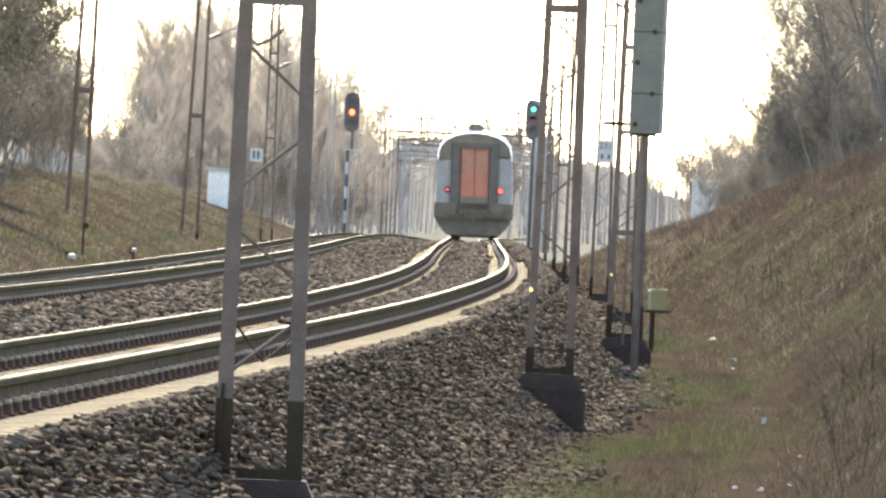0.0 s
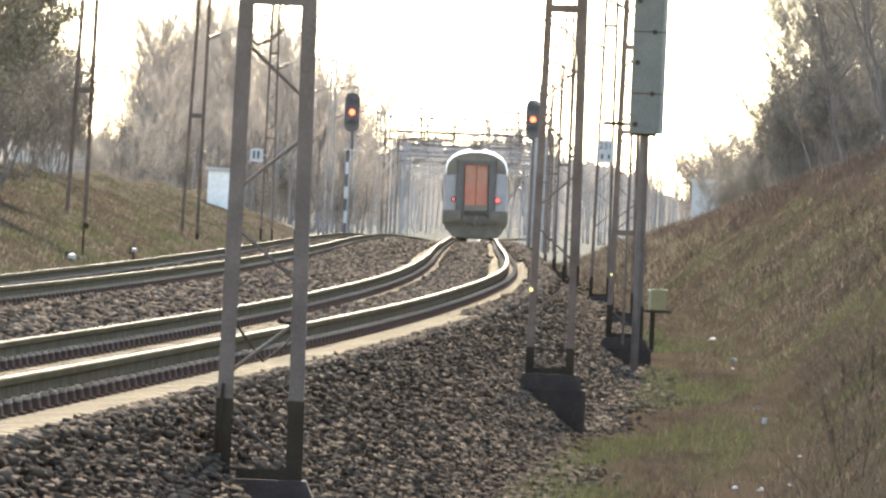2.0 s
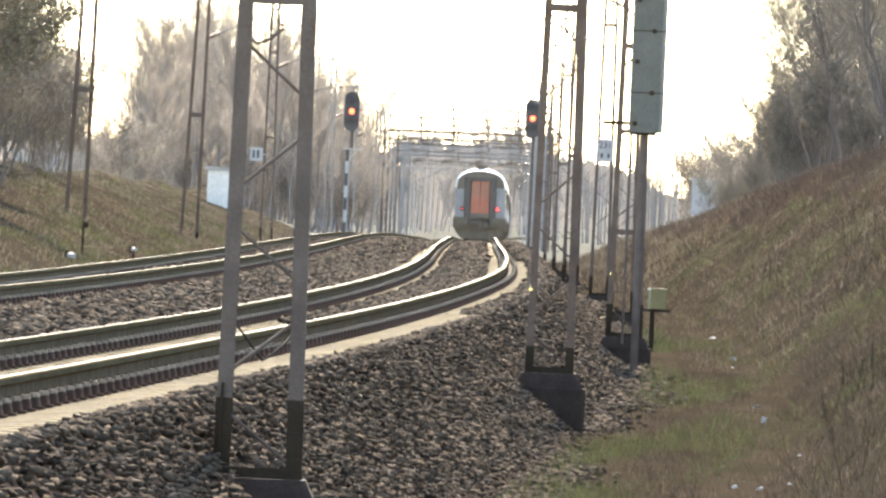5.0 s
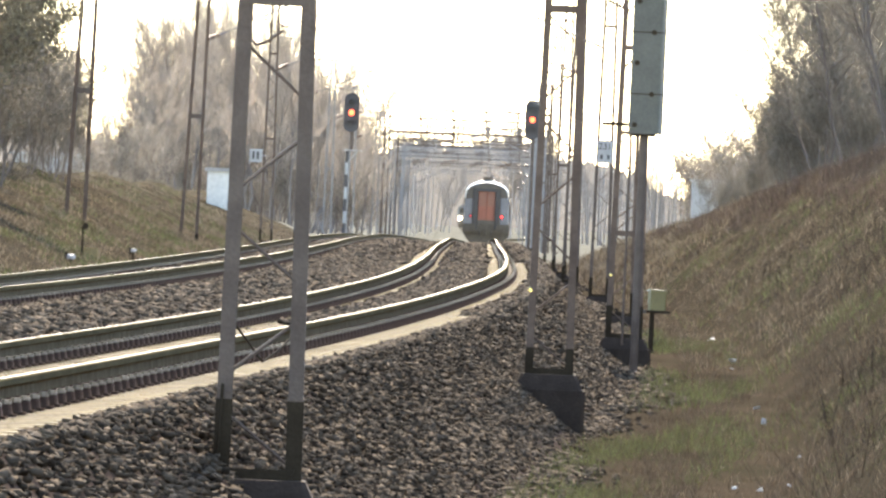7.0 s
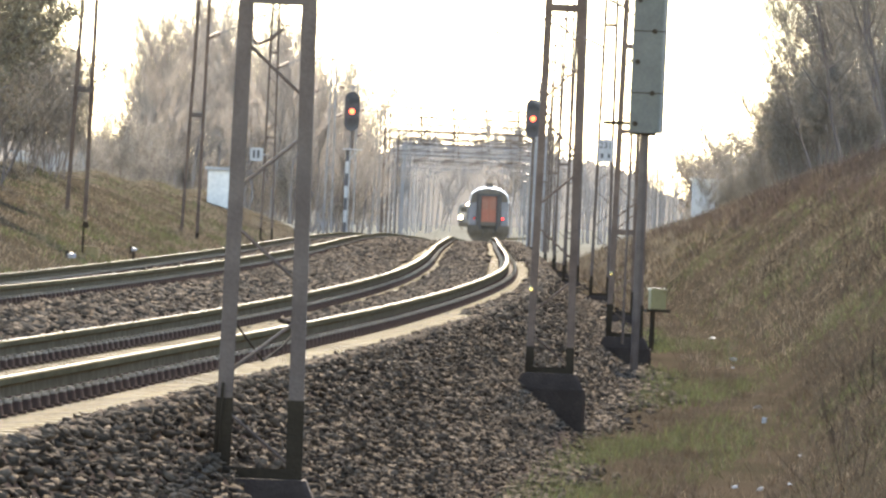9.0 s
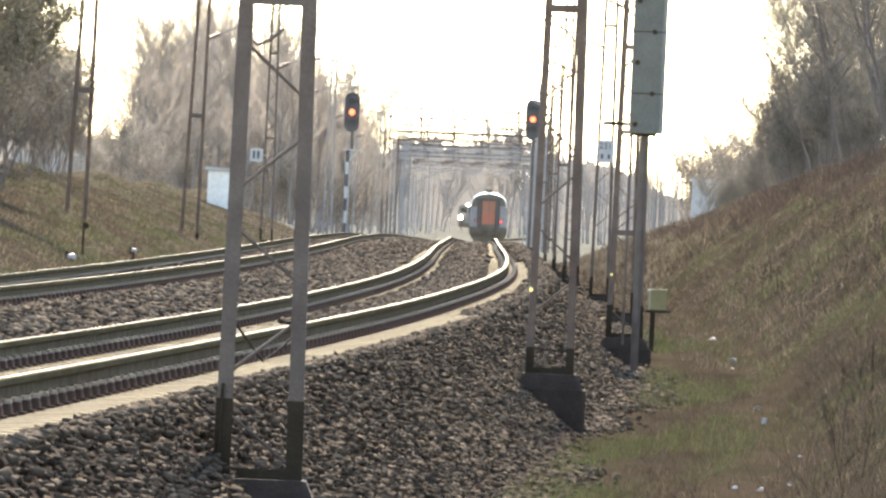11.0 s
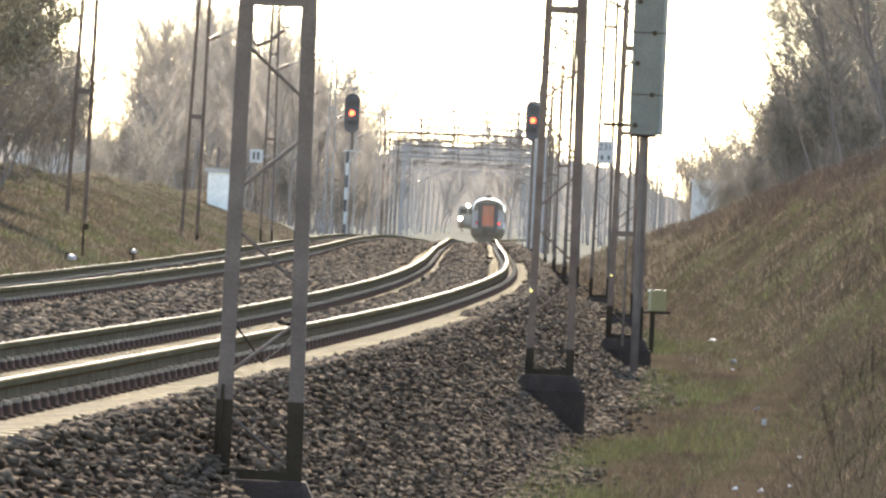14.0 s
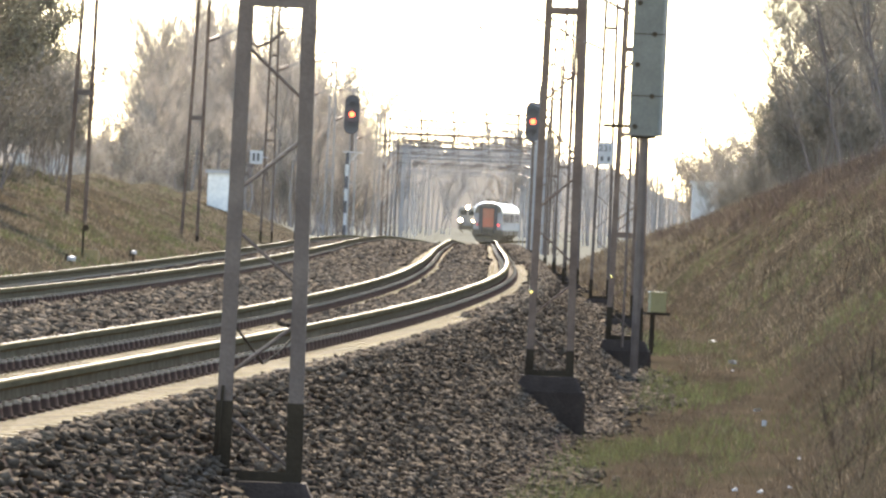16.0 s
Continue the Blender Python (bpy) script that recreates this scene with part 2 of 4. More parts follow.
# ---- the line of the railway: centre of the near track and its level, by distance ----
LINE = [(-99, -10.2, -0.08), (-49.5, -7.6, -0.06), (0, -5.35, -0.05), (49.5, -3.22, -0.04), (74.2, -2.22, -0.01), (99, -1.28, 0.03), (124, -0.53, 0.08), (148, -0.02, 0.125),
        (182, 0.31, 0.15), (223, 0.48, 0.16), (272, 0.60, 0.175), (330, 0.82, 0.16), (412, 1.07, 0.03), (495, 1.36, -0.22), (578, 1.66, -0.46), (680, 2.48, -0.88),
        (784, 3.09, -1.2), (908, 3.55, -1.46), (990, 3.86, -1.56), (1072, 4.2, -1.65), (1122, 4.75, -1.68), (1188, 6.2, -1.7), (1287, 9.6, -1.72), (1402, 14.6, -1.75), (1650, 27, -1.8)]
TRACK_GAP = 3.63


def smooth_line(col):
    xs, ys = np.array([r[0] for r in LINE], float), np.array([r[col] for r in LINE], float)
    n, h = len(xs), np.diff(xs)
    a, b = np.eye(n), np.zeros(n)
    for i in range(1, n - 1):
        a[i, i - 1:i + 2] = h[i - 1], 2 * (h[i - 1] + h[i]), h[i]
        b[i] = 6 * ((ys[i + 1] - ys[i]) / h[i] - (ys[i] - ys[i - 1]) / h[i - 1])
    m = np.linalg.solve(a, b)

    def value(d):
        d = np.asarray(d, float)
        i = np.clip(np.searchsorted(xs, d) - 1, 0, n - 2)
        p, q, w = xs[i + 1] - d, d - xs[i], h[i]
        inside = m[i] * p**3 / (6 * w) + m[i + 1] * q**3 / (6 * w) + (ys[i] / w - m[i] * w / 6) * p + (ys[i + 1] / w - m[i + 1] * w / 6) * q
        return np.where(d > xs[-1], ys[-1] + (d - xs[-1]) * (ys[-1] - ys[-2]) / h[-1] * 0, np.where(d < xs[0], ys[0], inside))
    return value


line_x, line_z = smooth_line(1), smooth_line(2)


def cant_at(d):
    return float(np.interp(d, [0, 297, 404, 545, 693, 3300], [0.095, 0.095, 0.02, 0.015, 0.0, 0.0]))


def on_line(d, off=0.0, up=0.0):
    """The place at distance d on the near track, off metres to its right and up metres above its rails."""
    s = float(line_x(d + 0.5) - line_x(d - 0.5))
    k = 1 / math.hypot(1, s)
    return Vector((float(line_x(d)) + off * k, d - off * s * k, float(line_z(d)) + up))


def along(d, off=0.0, up=0.0, cant=True):
    """The pose there: y along the track, tipped by its cant."""
    s = float(line_x(d + 1) - line_x(d - 1)) / 2
    g = float(line_z(d + 1) - line_z(d - 1)) / 2
    p = on_line(d, off)
    lean = -math.atan(cant_at(d) / 1.507) if cant else 0.0
    r = Matrix.Rotation(-math.atan(s), 4, "Z") @ Matrix.Rotation(math.atan(g), 4, "X") @ Matrix.Rotation(lean, 4, "Y")
    return Matrix.Translation(p) @ r @ Matrix.Translation((0, 0, up))


# ---- ground: one sheet, from ditch and banks out to the horizon ----
def ground_z(o, d):
    o, d = np.asarray(o, float), np.asarray(d, float)
    rise = np.interp(d, [-99, 99, 248, 396, 528, 743, 6600], [3.56, 3.58, 3.66, 2.42, 1.88, 1.05, 0.65])
    rise = rise * np.interp(d, [1.6, 25], [0.2, 1.0])
    left = np.interp(d, [-99, 248, 479, 660, 6600], [2.2, 2.15, 2.1, 0.9, 0.6])
    z = np.interp(o, [-5.9, -5.2, -4.9, 1.42, 1.7, 1.95, 2.45, 3.1, 3.7], [-0.75, -0.45, -0.2, -0.2, -0.48, -0.68, -1.06, -1.11, -1.12])
    t = np.clip((o - 4.4) / 5.0, 0, 1)
    z = np.where(o > 4.4, -1.12 + rise * (t * 1.25 - 0.25 * t**3), z)
    t = np.clip((-5.9 - o) / 5.5, 0, 1)
    z = np.where(o < -5.9, -0.75 + left * t, z)
    z = z + np.interp(o, [-5.2, -4.9, -2.35, -1.45, 1.45, 1.95], [0, -0.08, 0.08, -0.09, 0.09, 0]) * np.interp(d, [297, 404], [1.0, 0.2])
    rough = np.clip((np.abs(o + 1.3) - 5) / 3, 0, 1)
    return line_z(d) + z + rough * (0.09 * np.sin(o * 1.3 + d * 0.103) + 0.07 * np.sin(d * 0.25 + o * 0.7))


def far_x(d):
    return np.where(d > 1072, 4.2, line_x(d))


def build_ground():
    offs = np.concatenate([[-900, -300, -100, -60, -40, -30, -24, -20, -17], np.arange(-15, -6, 0.75), [-5.9, -5.5, -5.2, -4.9, -3.6, -2.35, -1.9, -1.45, 0, 1.42, 1.7, 1.95, 2.2, 2.5, 2.8, 3.1, 3.4, 3.7, 4.05, 4.4],
                           np.arange(4.7, 10, 0.45), [10.5, 11.5, 13, 16, 20, 26, 34, 50, 100, 300, 900]])
    ds = np.concatenate([[-1400, -500, -200], np.arange(-99, 363, 3.0), np.arange(363, 1155, 9.0), [1188, 1290, 1480, 1800, 2300, 3300, 4800]])
    b = Build()
    cut = []
    for d in ds:
        dd = min(max(d, -99), 1650)
        b.v += [(float(far_x(dd)) + o, float(d), float(ground_z(o, dd))) for o in offs]
    n = len(offs)
    for i in range(len(ds) - 1):
        for k in range(n - 1):
            b.f.append((i * n + k, i * n + k + 1, (i + 1) * n + k + 1, (i + 1) * n + k))
            # past 511 m the turf gives way to the haze-paled field
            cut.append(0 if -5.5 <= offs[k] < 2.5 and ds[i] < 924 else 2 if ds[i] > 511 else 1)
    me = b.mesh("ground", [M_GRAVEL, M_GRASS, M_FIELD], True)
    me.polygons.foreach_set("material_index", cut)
    tagged(new("ground", me), "grassy railway cutting with a gravel track bed", "ground", kind="structure")


build_ground()


# ---- tracks ----
PROFILE = [(-0.075, -0.172), (-0.075, -0.160), (-0.012, -0.145), (-0.009, -0.05), (-0.034, -0.036), (-0.036, -0.006), (-0.030, 0.0),
           (0.0, 0.0006), (0.030, 0.0), (0.036, -0.006), (0.034, -0.036), (0.009, -0.05), (0.0105, -0.10), (0.012, -0.145), (0.075, -0.160), (0.075, -0.172)]


def rail_mesh(centre, side, d0, d1, step, off):
    b = Build()
    rings, ds = [], np.arange(d0, d1 + 0.01, step)
    for d in ds:
        m = along(d, off)
        rings.append([tuple(m @ Vector((side * 0.7535 + px, 0, pz))) for px, pz in PROFILE])
    b.loft(rings)
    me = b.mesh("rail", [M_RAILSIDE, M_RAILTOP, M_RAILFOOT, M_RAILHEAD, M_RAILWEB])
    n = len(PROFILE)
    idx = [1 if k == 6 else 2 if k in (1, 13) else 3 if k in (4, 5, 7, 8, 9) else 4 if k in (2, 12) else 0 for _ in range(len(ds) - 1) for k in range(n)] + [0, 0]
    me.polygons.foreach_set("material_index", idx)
    return me


def sleeper_mesh():
    b = Build()
    prof = [(-1.28, 0.29, 0.20, 0.0), (-1.2, 0.29, 0.19, 0.005), (-0.45, 0.27, 0.17, -0.005), (-0.25, 0.22, 0.15, -0.045), (0.25, 0.22, 0.15, -0.045), (0.45, 0.27, 0.17, -0.005), (1.2, 0.29, 0.19, 0.005), (1.28, 0.29, 0.20, 0.0)]
    b.loft([[(x, -w / 2, -0.22), (x, w / 2, -0.22), (x, t / 2, z), (x, -t / 2, z)] for x, w, t, z in prof])
    return b.mesh("sleeper", M_CONC)


def clip_mesh():
    """Ribbed base plate with a clamp, a bolt and a nut painted sun-bright on each side of the rail foot."""
    b = Build()
    b.box(0, 0, 0.004, 0.32, 0.16, 0.014, bevel=0.01)
    for s in (-1, 1):
        b.box(s * 0.105, 0, 0.035, 0.07, 0.12, 0.05, bevel=0.012, top=0.8)
    dark = len(b.f)
    for s in (-1, 1):
        b.disc(s * 0.105, 0, 0.066, 0.018, 0.036, 6, "z")
        b.disc(s * 0.105, 0, 0.066, 0.036, 0.016, 6, "z")
    me = b.mesh("clip", [M_CLIP, M_NUT])
    me.polygons.foreach_set("material_index", [0] * dark + [1] * (len(b.f) - dark))
    return me


def build_track(off, label, d_end):
    tr = thing("track", label, "railway track", kind="structure")
    for side in (-1, 1):
        part("rail", rail_mesh(tr, side, 24, d_end, 2.4, off), None, tr, "rusty steel rail with a worn shiny head")
    sl, cl = sleeper_mesh(), clip_mesh()
    d, k = 36.0, 0
    rest, plates, nuts = Build(), Build(), Build()
    while d < min(d_end, 545):
        m = along(d, off, -0.178)
        if k < 300:
            s = part("sleeper", sl, None, tr, at=m)
            if k < 300:
                for side in (-1, 1):
                    part("clip", cl, None, s, at=Matrix.Translation((side * 0.7535, 0, 0.006)))
        else:
            rest.box(0, 0, -0.1, 2.56, 0.22, 0.19, m)
            for side in (-1, 1):
                for half in (-0.105, 0.105):
                    plates.box(side * 0.7535 + half, 0, 0.035, 0.075, 0.12, 0.06, m, top=0.8)
                    nuts.box(side * 0.7535 + half, 0, 0.074, 0.05, 0.05, 0.016, m)
        d, k = d + 0.6, k + 1
    if rest.v:
        tagged(part("sleepers", rest, M_CONC, tr), kind="stuff")
        tagged(part("clips", plates, M_CLIP, tr), kind="stuff")
        tagged(part("nuts", nuts, M_NUT, tr), kind="stuff")
    return tr


build_track(0.0, "curving railway track on concrete sleepers in ballast", 1420)
build_track(-TRACK_GAP, "second railway track running beside the near one", 1056)


# ---- ballast stones ----
def build_ballast():
    rng = np.random.default_rng(5)
    os_, dd, sz, li = [], [], [], []
    for d0, d1, o0, o1, dens, size, up in ((44.5, 109, 1.3, 3.3, 470, 0.030, 0), (109, 198, 1.3, 3.3, 190, 0.038, 0), (198, 380, 1.3, 3.2, 55, 0.06, 0), (109, 214, 1.12, 1.5, 150, 0.04, 0.02), (72.6, 214, -2.7, -1.25, 150, 0.042, 0),
                                           (214, 380, -2.7, -1.2, 45, 0.065, 0), (100, 214, -1.3, -0.45, 40, 0.022, 0), (100, 214, 0.42, 1.15, 35, 0.02, 0), (49.5, 109, 1.29, 1.42, 300, 0.03, 0.0), (109, 214, 1.14, 1.42, 200, 0.034, 0.01),
                                           (105, 214, -0.44, 0.40, 190, 0.036, 0.015), (214, 380, -0.5, 0.45, 50, 0.055, 0.015), (214, 420, 0.9, 1.5, 150, 0.05, 0.03), (99, 330, -5.7, -4.6, 40, 0.06, 0),
                                           (99, 330, -4.15, -3.15, 70, 0.055, 0.02), (99, 248, -5.0, -2.3, 30, 0.035, 0), (82.5, 248, -2.6, -2.2, 120, 0.04, 0.01)):
        n = int((d1 - d0) * (o1 - o0) * dens * 0.6)
        os_.append(rng.uniform(o0, o1, n)), dd.append(rng.uniform(d0, d1, n)), sz.append(size * rng.uniform(0.6, 1.35, n)), li.append(np.full(n, up))
    o, d, s, li = np.concatenate(os_), np.concatenate(dd), np.concatenate(sz), np.concatenate(li)
    clear = (np.abs(np.abs(o) - 0.7535) > 0.10) & (np.abs(np.abs(o + TRACK_GAP) - 0.7535) > 0.10)
    wave = 0.10 * np.sin(d * 0.9) + 0.08 * np.sin(d * 2.3 + 1.0) + 0.05 * np.sin(d * 5.1)
    clear &= ~((np.abs(np.abs(o) - 0.7535) < 0.36 + wave) & (d > 120)) & ~((np.abs(np.abs(o + TRACK_GAP) - 0.7535) < 0.32 + wave) & (d > 120))
    clear &= o < 2.75 + 0.28 * np.sin(d * 0.11) + 0.15 * np.sin(d * 0.37) + rng.normal(0, 0.16, len(o))
    o, d, s, li = o[clear], d[clear], s[clear], li[clear]
    slope = line_x(d + 0.5) - line_x(d - 0.5)
    k = 1 / np.sqrt(1 + slope**2)
    z = ground_z(o, d) - line_z(d)
    c = np.stack([line_x(d) + o * k, d - o * slope * k, line_z(d) + z + li + s * rng.uniform(0.0, 0.55, len(s))], 1)
    base = np.array([(1, 0, 0), (-1, 0, 0), (0, 1, 0), (0, -1, 0), (0, 0, 1), (0, 0, -1)], float)
    tri = np.array([(0, 2, 4), (2, 1, 4), (1, 3, 4), (3, 0, 4), (2, 0, 5), (1, 2, 5), (3, 1, 5), (0, 3, 5)])
    n = len(s)
    q = rng.normal(size=(n, 4))
    q /= np.linalg.norm(q, axis=1)[:, None]
    w, x, y, zz = q.T
    rot = np.stack([1 - 2 * (y * y + zz * zz), 2 * (x * y - w * zz), 2 * (x * zz + w * y), 2 * (x * y + w * zz), 1 - 2 * (x * x + zz * zz), 2 * (y * zz - w * x),
                    2 * (x * zz - w * y), 2 * (y * zz + w * x), 1 - 2 * (x * x + y * y)], 1).reshape(n, 3, 3)
    shape = base[None] * rng.uniform(0.6, 1.3, (n, 6, 1)) + rng.normal(0, 0.22, (n, 6, 3))
    v = np.einsum("nij,nkj->nki", rot, shape * s[:, None, None]) * np.array([1.3, 1.2, 0.7]) + c[:, None, :]
    t = tri[None] + (np.arange(n) * 6)[:, None, None]
    tagged(new("ballast", soup("ballast", v.reshape(-1, 3), t.reshape(-1, 3), M_STONE)), "loose brown-grey crushed stone ballast", "ballast", kind="stuff")


build_ballast()


# ---- grass ----
def build_blades(name, label, mat_, areas, seed, thin=-9.0):
    rng = np.random.default_rng(seed)
    vs = []
    for d0, d1, o0, o1, n, h, w in areas:
        nc = n // 18
        co, cd, cs = rng.uniform(o0, o1, nc), rng.uniform(d0, d1, nc), rng.uniform(0.5, 1.5, nc)
        pick = rng.integers(0, nc, n)
        o, d = co[pick] + rng.normal(0, 0.10 + h * 0.5, n), cd[pick] + rng.normal(0, 0.25 + h, n)
        patch = np.sin(o * 2.1 + d * 0.11) + np.sin(d * 0.17 - o * 1.3 + 2.0) + np.sin(o * 3.7 - d * 0.29 + 0.6)
        keep = (o > o0 - 0.1) & (patch + rng.normal(0, 0.5, n) > thin) & ~((np.abs(o - 4.2 - 0.15 * np.sin(d * 0.2)) < 0.25) & (rng.random(n) < 0.75))
        o, d, pick = o[keep], d[keep], pick[keep]
        m = len(o)
        p = np.stack([line_x(d) + o, d, ground_z(o, d) - 0.02], 1)
        a = rng.uniform(0, 6.283, m)
        side = np.stack([np.cos(a), np.sin(a), 0 * a], 1) * (w * rng.uniform(0.6, 1.4, m))[:, None]
        hh = h * rng.uniform(0.35, 1.3, m) * cs[pick]
        lean = rng.normal(0, 0.45, (m, 2)) * hh[:, None]
        tip = p + np.stack([lean[:, 0], lean[:, 1], hh], 1)
        vs.append(np.stack([p - side, p + side, tip], 1))
    v = np.concatenate(vs).reshape(-1, 3)
    tagged(new(name, soup(name, v, np.arange(len(v)).reshape(-1, 3), mat_)), label, "grass", kind="stuff")


build_blades("dry_grass", "dry brown winter grass on the cutting slopes", M_BLADE_DRY,
             [(28, 49.5, 3.4, 7.0, 26000, 0.06, 0.002), (45, 130, 2.55, 4.0, 26000, 0.05, 0.003), (46.2, 89.1, 3.5, 7.5, 40000, 0.06, 0.003), (82.5, 148, 3.1, 8.5, 46000, 0.08, 0.0045), (148, 280, 3.3, 9.5, 52000, 0.10, 0.007), (280, 544, 3.5, 10, 20000, 0.22, 0.018), (148, 495, -12, -6.2, 22000, 0.10, 0.010)], 3)
build_blades("straw_grass", "pale straw-coloured grass tufts on the slopes", M_BLADE_STRAW,
             [(56.1, 82.5, 3.2, 4.6, 5000, 0.06, 0.0025), (50, 110, 4.4, 7.4, 16000, 0.05, 0.003), (82.5, 148, 3.2, 8.5, 22000, 0.07, 0.0035), (148, 280, 3.4, 9.6, 52000, 0.10, 0.007), (280, 544, 3.5, 10, 26000, 0.22, 0.018), (132, 495, -12, -6.2, 85000, 0.10, 0.010)], 7)
build_blades("green_grass", "patchy green grass along the foot of the slope", M_BLADE_GREEN,
             [(33, 102, 2.6, 3.9, 52000, 0.09, 0.0035), (16.5, 49.5, 3.6, 7.0, 24000, 0.06, 0.0025), (49.5, 116, 4.6, 6.8, 24000, 0.05, 0.003), (102, 198, 2.8, 4.4, 24000, 0.10, 0.006), (95.7, 214, 4.6, 7.8, 22000, 0.08, 0.006), (165, 363, 4, 8, 12000, 0.13, 0.010), (148, 396, -11, -6.2, 30000, 0.10, 0.010), (180, 330, -8.6, -6.3, 14000, 0.10, 0.009), (60, 150, 5.2, 8.0, 26000, 0.07, 0.004), (120, 300, 5.0, 8.6, 16000, 0.10, 0.007)], 4, 0.1)
build_blades("weed_stalks", "tall thin dry weed stalks on the slope", M_BLADE_DRY,
             [(50, 102, 4.7, 7.0, 900, 0.42, 0.0024), (99, 280, 4.5, 9.5, 500, 0.4, 0.006)], 6)
build_blades("withered_herbs", "rust-brown withered herbs along the top of the slope", M_BLADE_RUST,
             [(150, 250, 7.2, 9.7, 26000, 0.20, 0.008), (250, 420, 6.6, 9.9, 30000, 0.24, 0.013), (130, 240, 5.6, 7.6, 6000, 0.14, 0.006)], 12, -0.6)
build_blades("dead_stems", "dark dead stems standing in the slope grass", M_STALK,
             [(50, 75, 4.6, 6.6, 380, 0.45, 0.003), (70, 120, 4.8, 7.8, 700, 0.5, 0.004), (120, 240, 5.0, 9.3, 1500, 0.42, 0.006)], 9)


# ---- catenary masts ----
def lerp(a, b, t):
    return a + (b - a) * t


def mast(x, d, z, gap=0.36, tall=8.2, label="two-legged steel catenary mast on a tarred footing", turn=0.0, tarred=0.42, m_leg=None, brace=True, step=0.95, wide=0.066, battens=(3.3, 6.0), group="catenary masts", lean=0.0):
    m_leg = m_leg or M_STEEL
    t = thing("catenary_mast", label, "mast", pose(x, d, z, 0, lean, turn), group)
    part("footing", Build().box(0, 0, -0.07, gap + 0.26, 0.5, 0.14, bevel=0.03, top=0.8).box(0, 0, -0.65, gap + 0.30, 0.56, 1.02, bevel=0.03), M_TARCONC, t, "black tarred concrete footing")

    def half(h):
        return lerp(gap / 2, gap * 0.28, max(h, 0) / tall)
    for s in (-1, 1):
        for nm, h0, h1, mt in (("leg_base", 0.0, tarred, M_TAR), ("leg", tarred, tall, m_leg)):
            b = Build()
            w, dp, th = wide if nm == "leg" else wide + 0.008, 0.13, 0.012
            prof = [(-w / 2, -dp / 2), (w / 2, -dp / 2), (w / 2, -dp / 2 + th), (-w / 2 + th, -dp / 2 + th), (-w / 2 + th, dp / 2 - th), (w / 2, dp / 2 - th), (w / 2, dp / 2), (-w / 2, dp / 2)]
            b.loft([[(s * (half(h) - px), py, h) for px, py in prof][::s] for h in (h0, h1)])
            part(nm, b, mt, t, "black tarred leg foot" if nm == "leg_base" else "")
    k = 0
    while brace and 0.36 + 0.49 * k < tall - 0.4:
        h, s = 0.36 + 0.49 * k, -1 if k % 2 == 0 else 1
        part("brace", Build().tube([(s * half(h), -0.05, h), (-s * half(h), -0.05, h - 0.3)], 0.009 if k % 2 == 0 else 0.011, 5), m_leg, t)
        k += 1
    for h in (0.02, *battens, tall - 0.1):
        part("batten", Build().box(0, -0.07, h, 2 * half(h), 0.012, 0.07), M_TAR if h < 0.1 else m_leg, t)
    return t


def cantilever(t, side, reach, base=5.2):
    """A bracket arm over the track, with stay, insulators and registration arm."""
    x0 = side * 0.12
    part("bracket", Build().tube([(x0, 0, base + 0.3), (side * reach, 0, base + 1.55)], 0.025, 6), M_HAZESTEEL, t)
    part("stay", Build().tube([(x0, 0, base + 1.7), (side * reach, 0, base + 1.6)], 0.014, 5), M_HAZESTEEL, t)
    part("registration_arm", Build().tube([(side * (reach * 0.5), 0, base + 0.75), (side * (reach * 0.75), 0, base + 0.55), (side * reach * 1.05, 0, base + 0.45)], 0.013, 5), M_HAZESTEEL, t)
    for hh in (base + 0.36, base + 1.69):
        b = Build()
        for k in range(5):
            b.disc(side * (0.2 + 0.06 * k), 0, hh + (0.028 * k if hh < base + 1 else 0), 0.06, 0.03, 8, "x")
        part("insulator", b, M_INSUL, t)


near_mast = mast(-0.932, 59.4, -0.51, 0.388, wide=0.08, battens=(2.55, 5.0), label="grey steel catenary mast with black tarred feet")
part("cable", Build().tube([(-0.2, -0.08, 0.5), (-0.21, -0.09, 0.2), (-0.24, -0.08, -0.1), (-0.28, -0.1, -0.3)], 0.009, 5), M_TAR, near_mast)
part("earth_wire", Build().tube([(-0.18, 0.1, 0.85), (0.0, 0.2, 0.62), (0.1, 0.4, 0.7), (0.22, 0.7, 0.85)], 0.007, 5), M_TAR, near_mast)
part("hook", Build().tube([(-0.12, -0.07, 2.32), (-0.1, -0.1, 2.3), (-0.03, -0.1, 2.33), (0.04, -0.1, 2.39)], 0.009, 5), M_STEEL, near_mast)
second = mast(1.021, 102.3, -0.488, 0.37, battens=(3.34, 6.0), m_leg=M_STEELRUST, tarred=0.24, label="rust-brown steel catenary mast on a tarred footing")
third = mast(2.397, 145.2, -0.58, 0.41, battens=(1.36, 3.77, 6.0), m_leg=M_STEELRUST, label="rust-brown steel catenary mast beside a signal post")
for t_, zz in ((second, 0.78), (third, 0.83)):
    part("bond_clamp", Build().dome(-0.2, -0.09, zz, 0.013).disc(-0.2, -0.08, zz - 0.02, 0.016, 0.03), mat("bright clamp", (0.8, 0.7, 0.35), None, 0.12, metal=1, bump=0), t_, "shiny metal clamp")
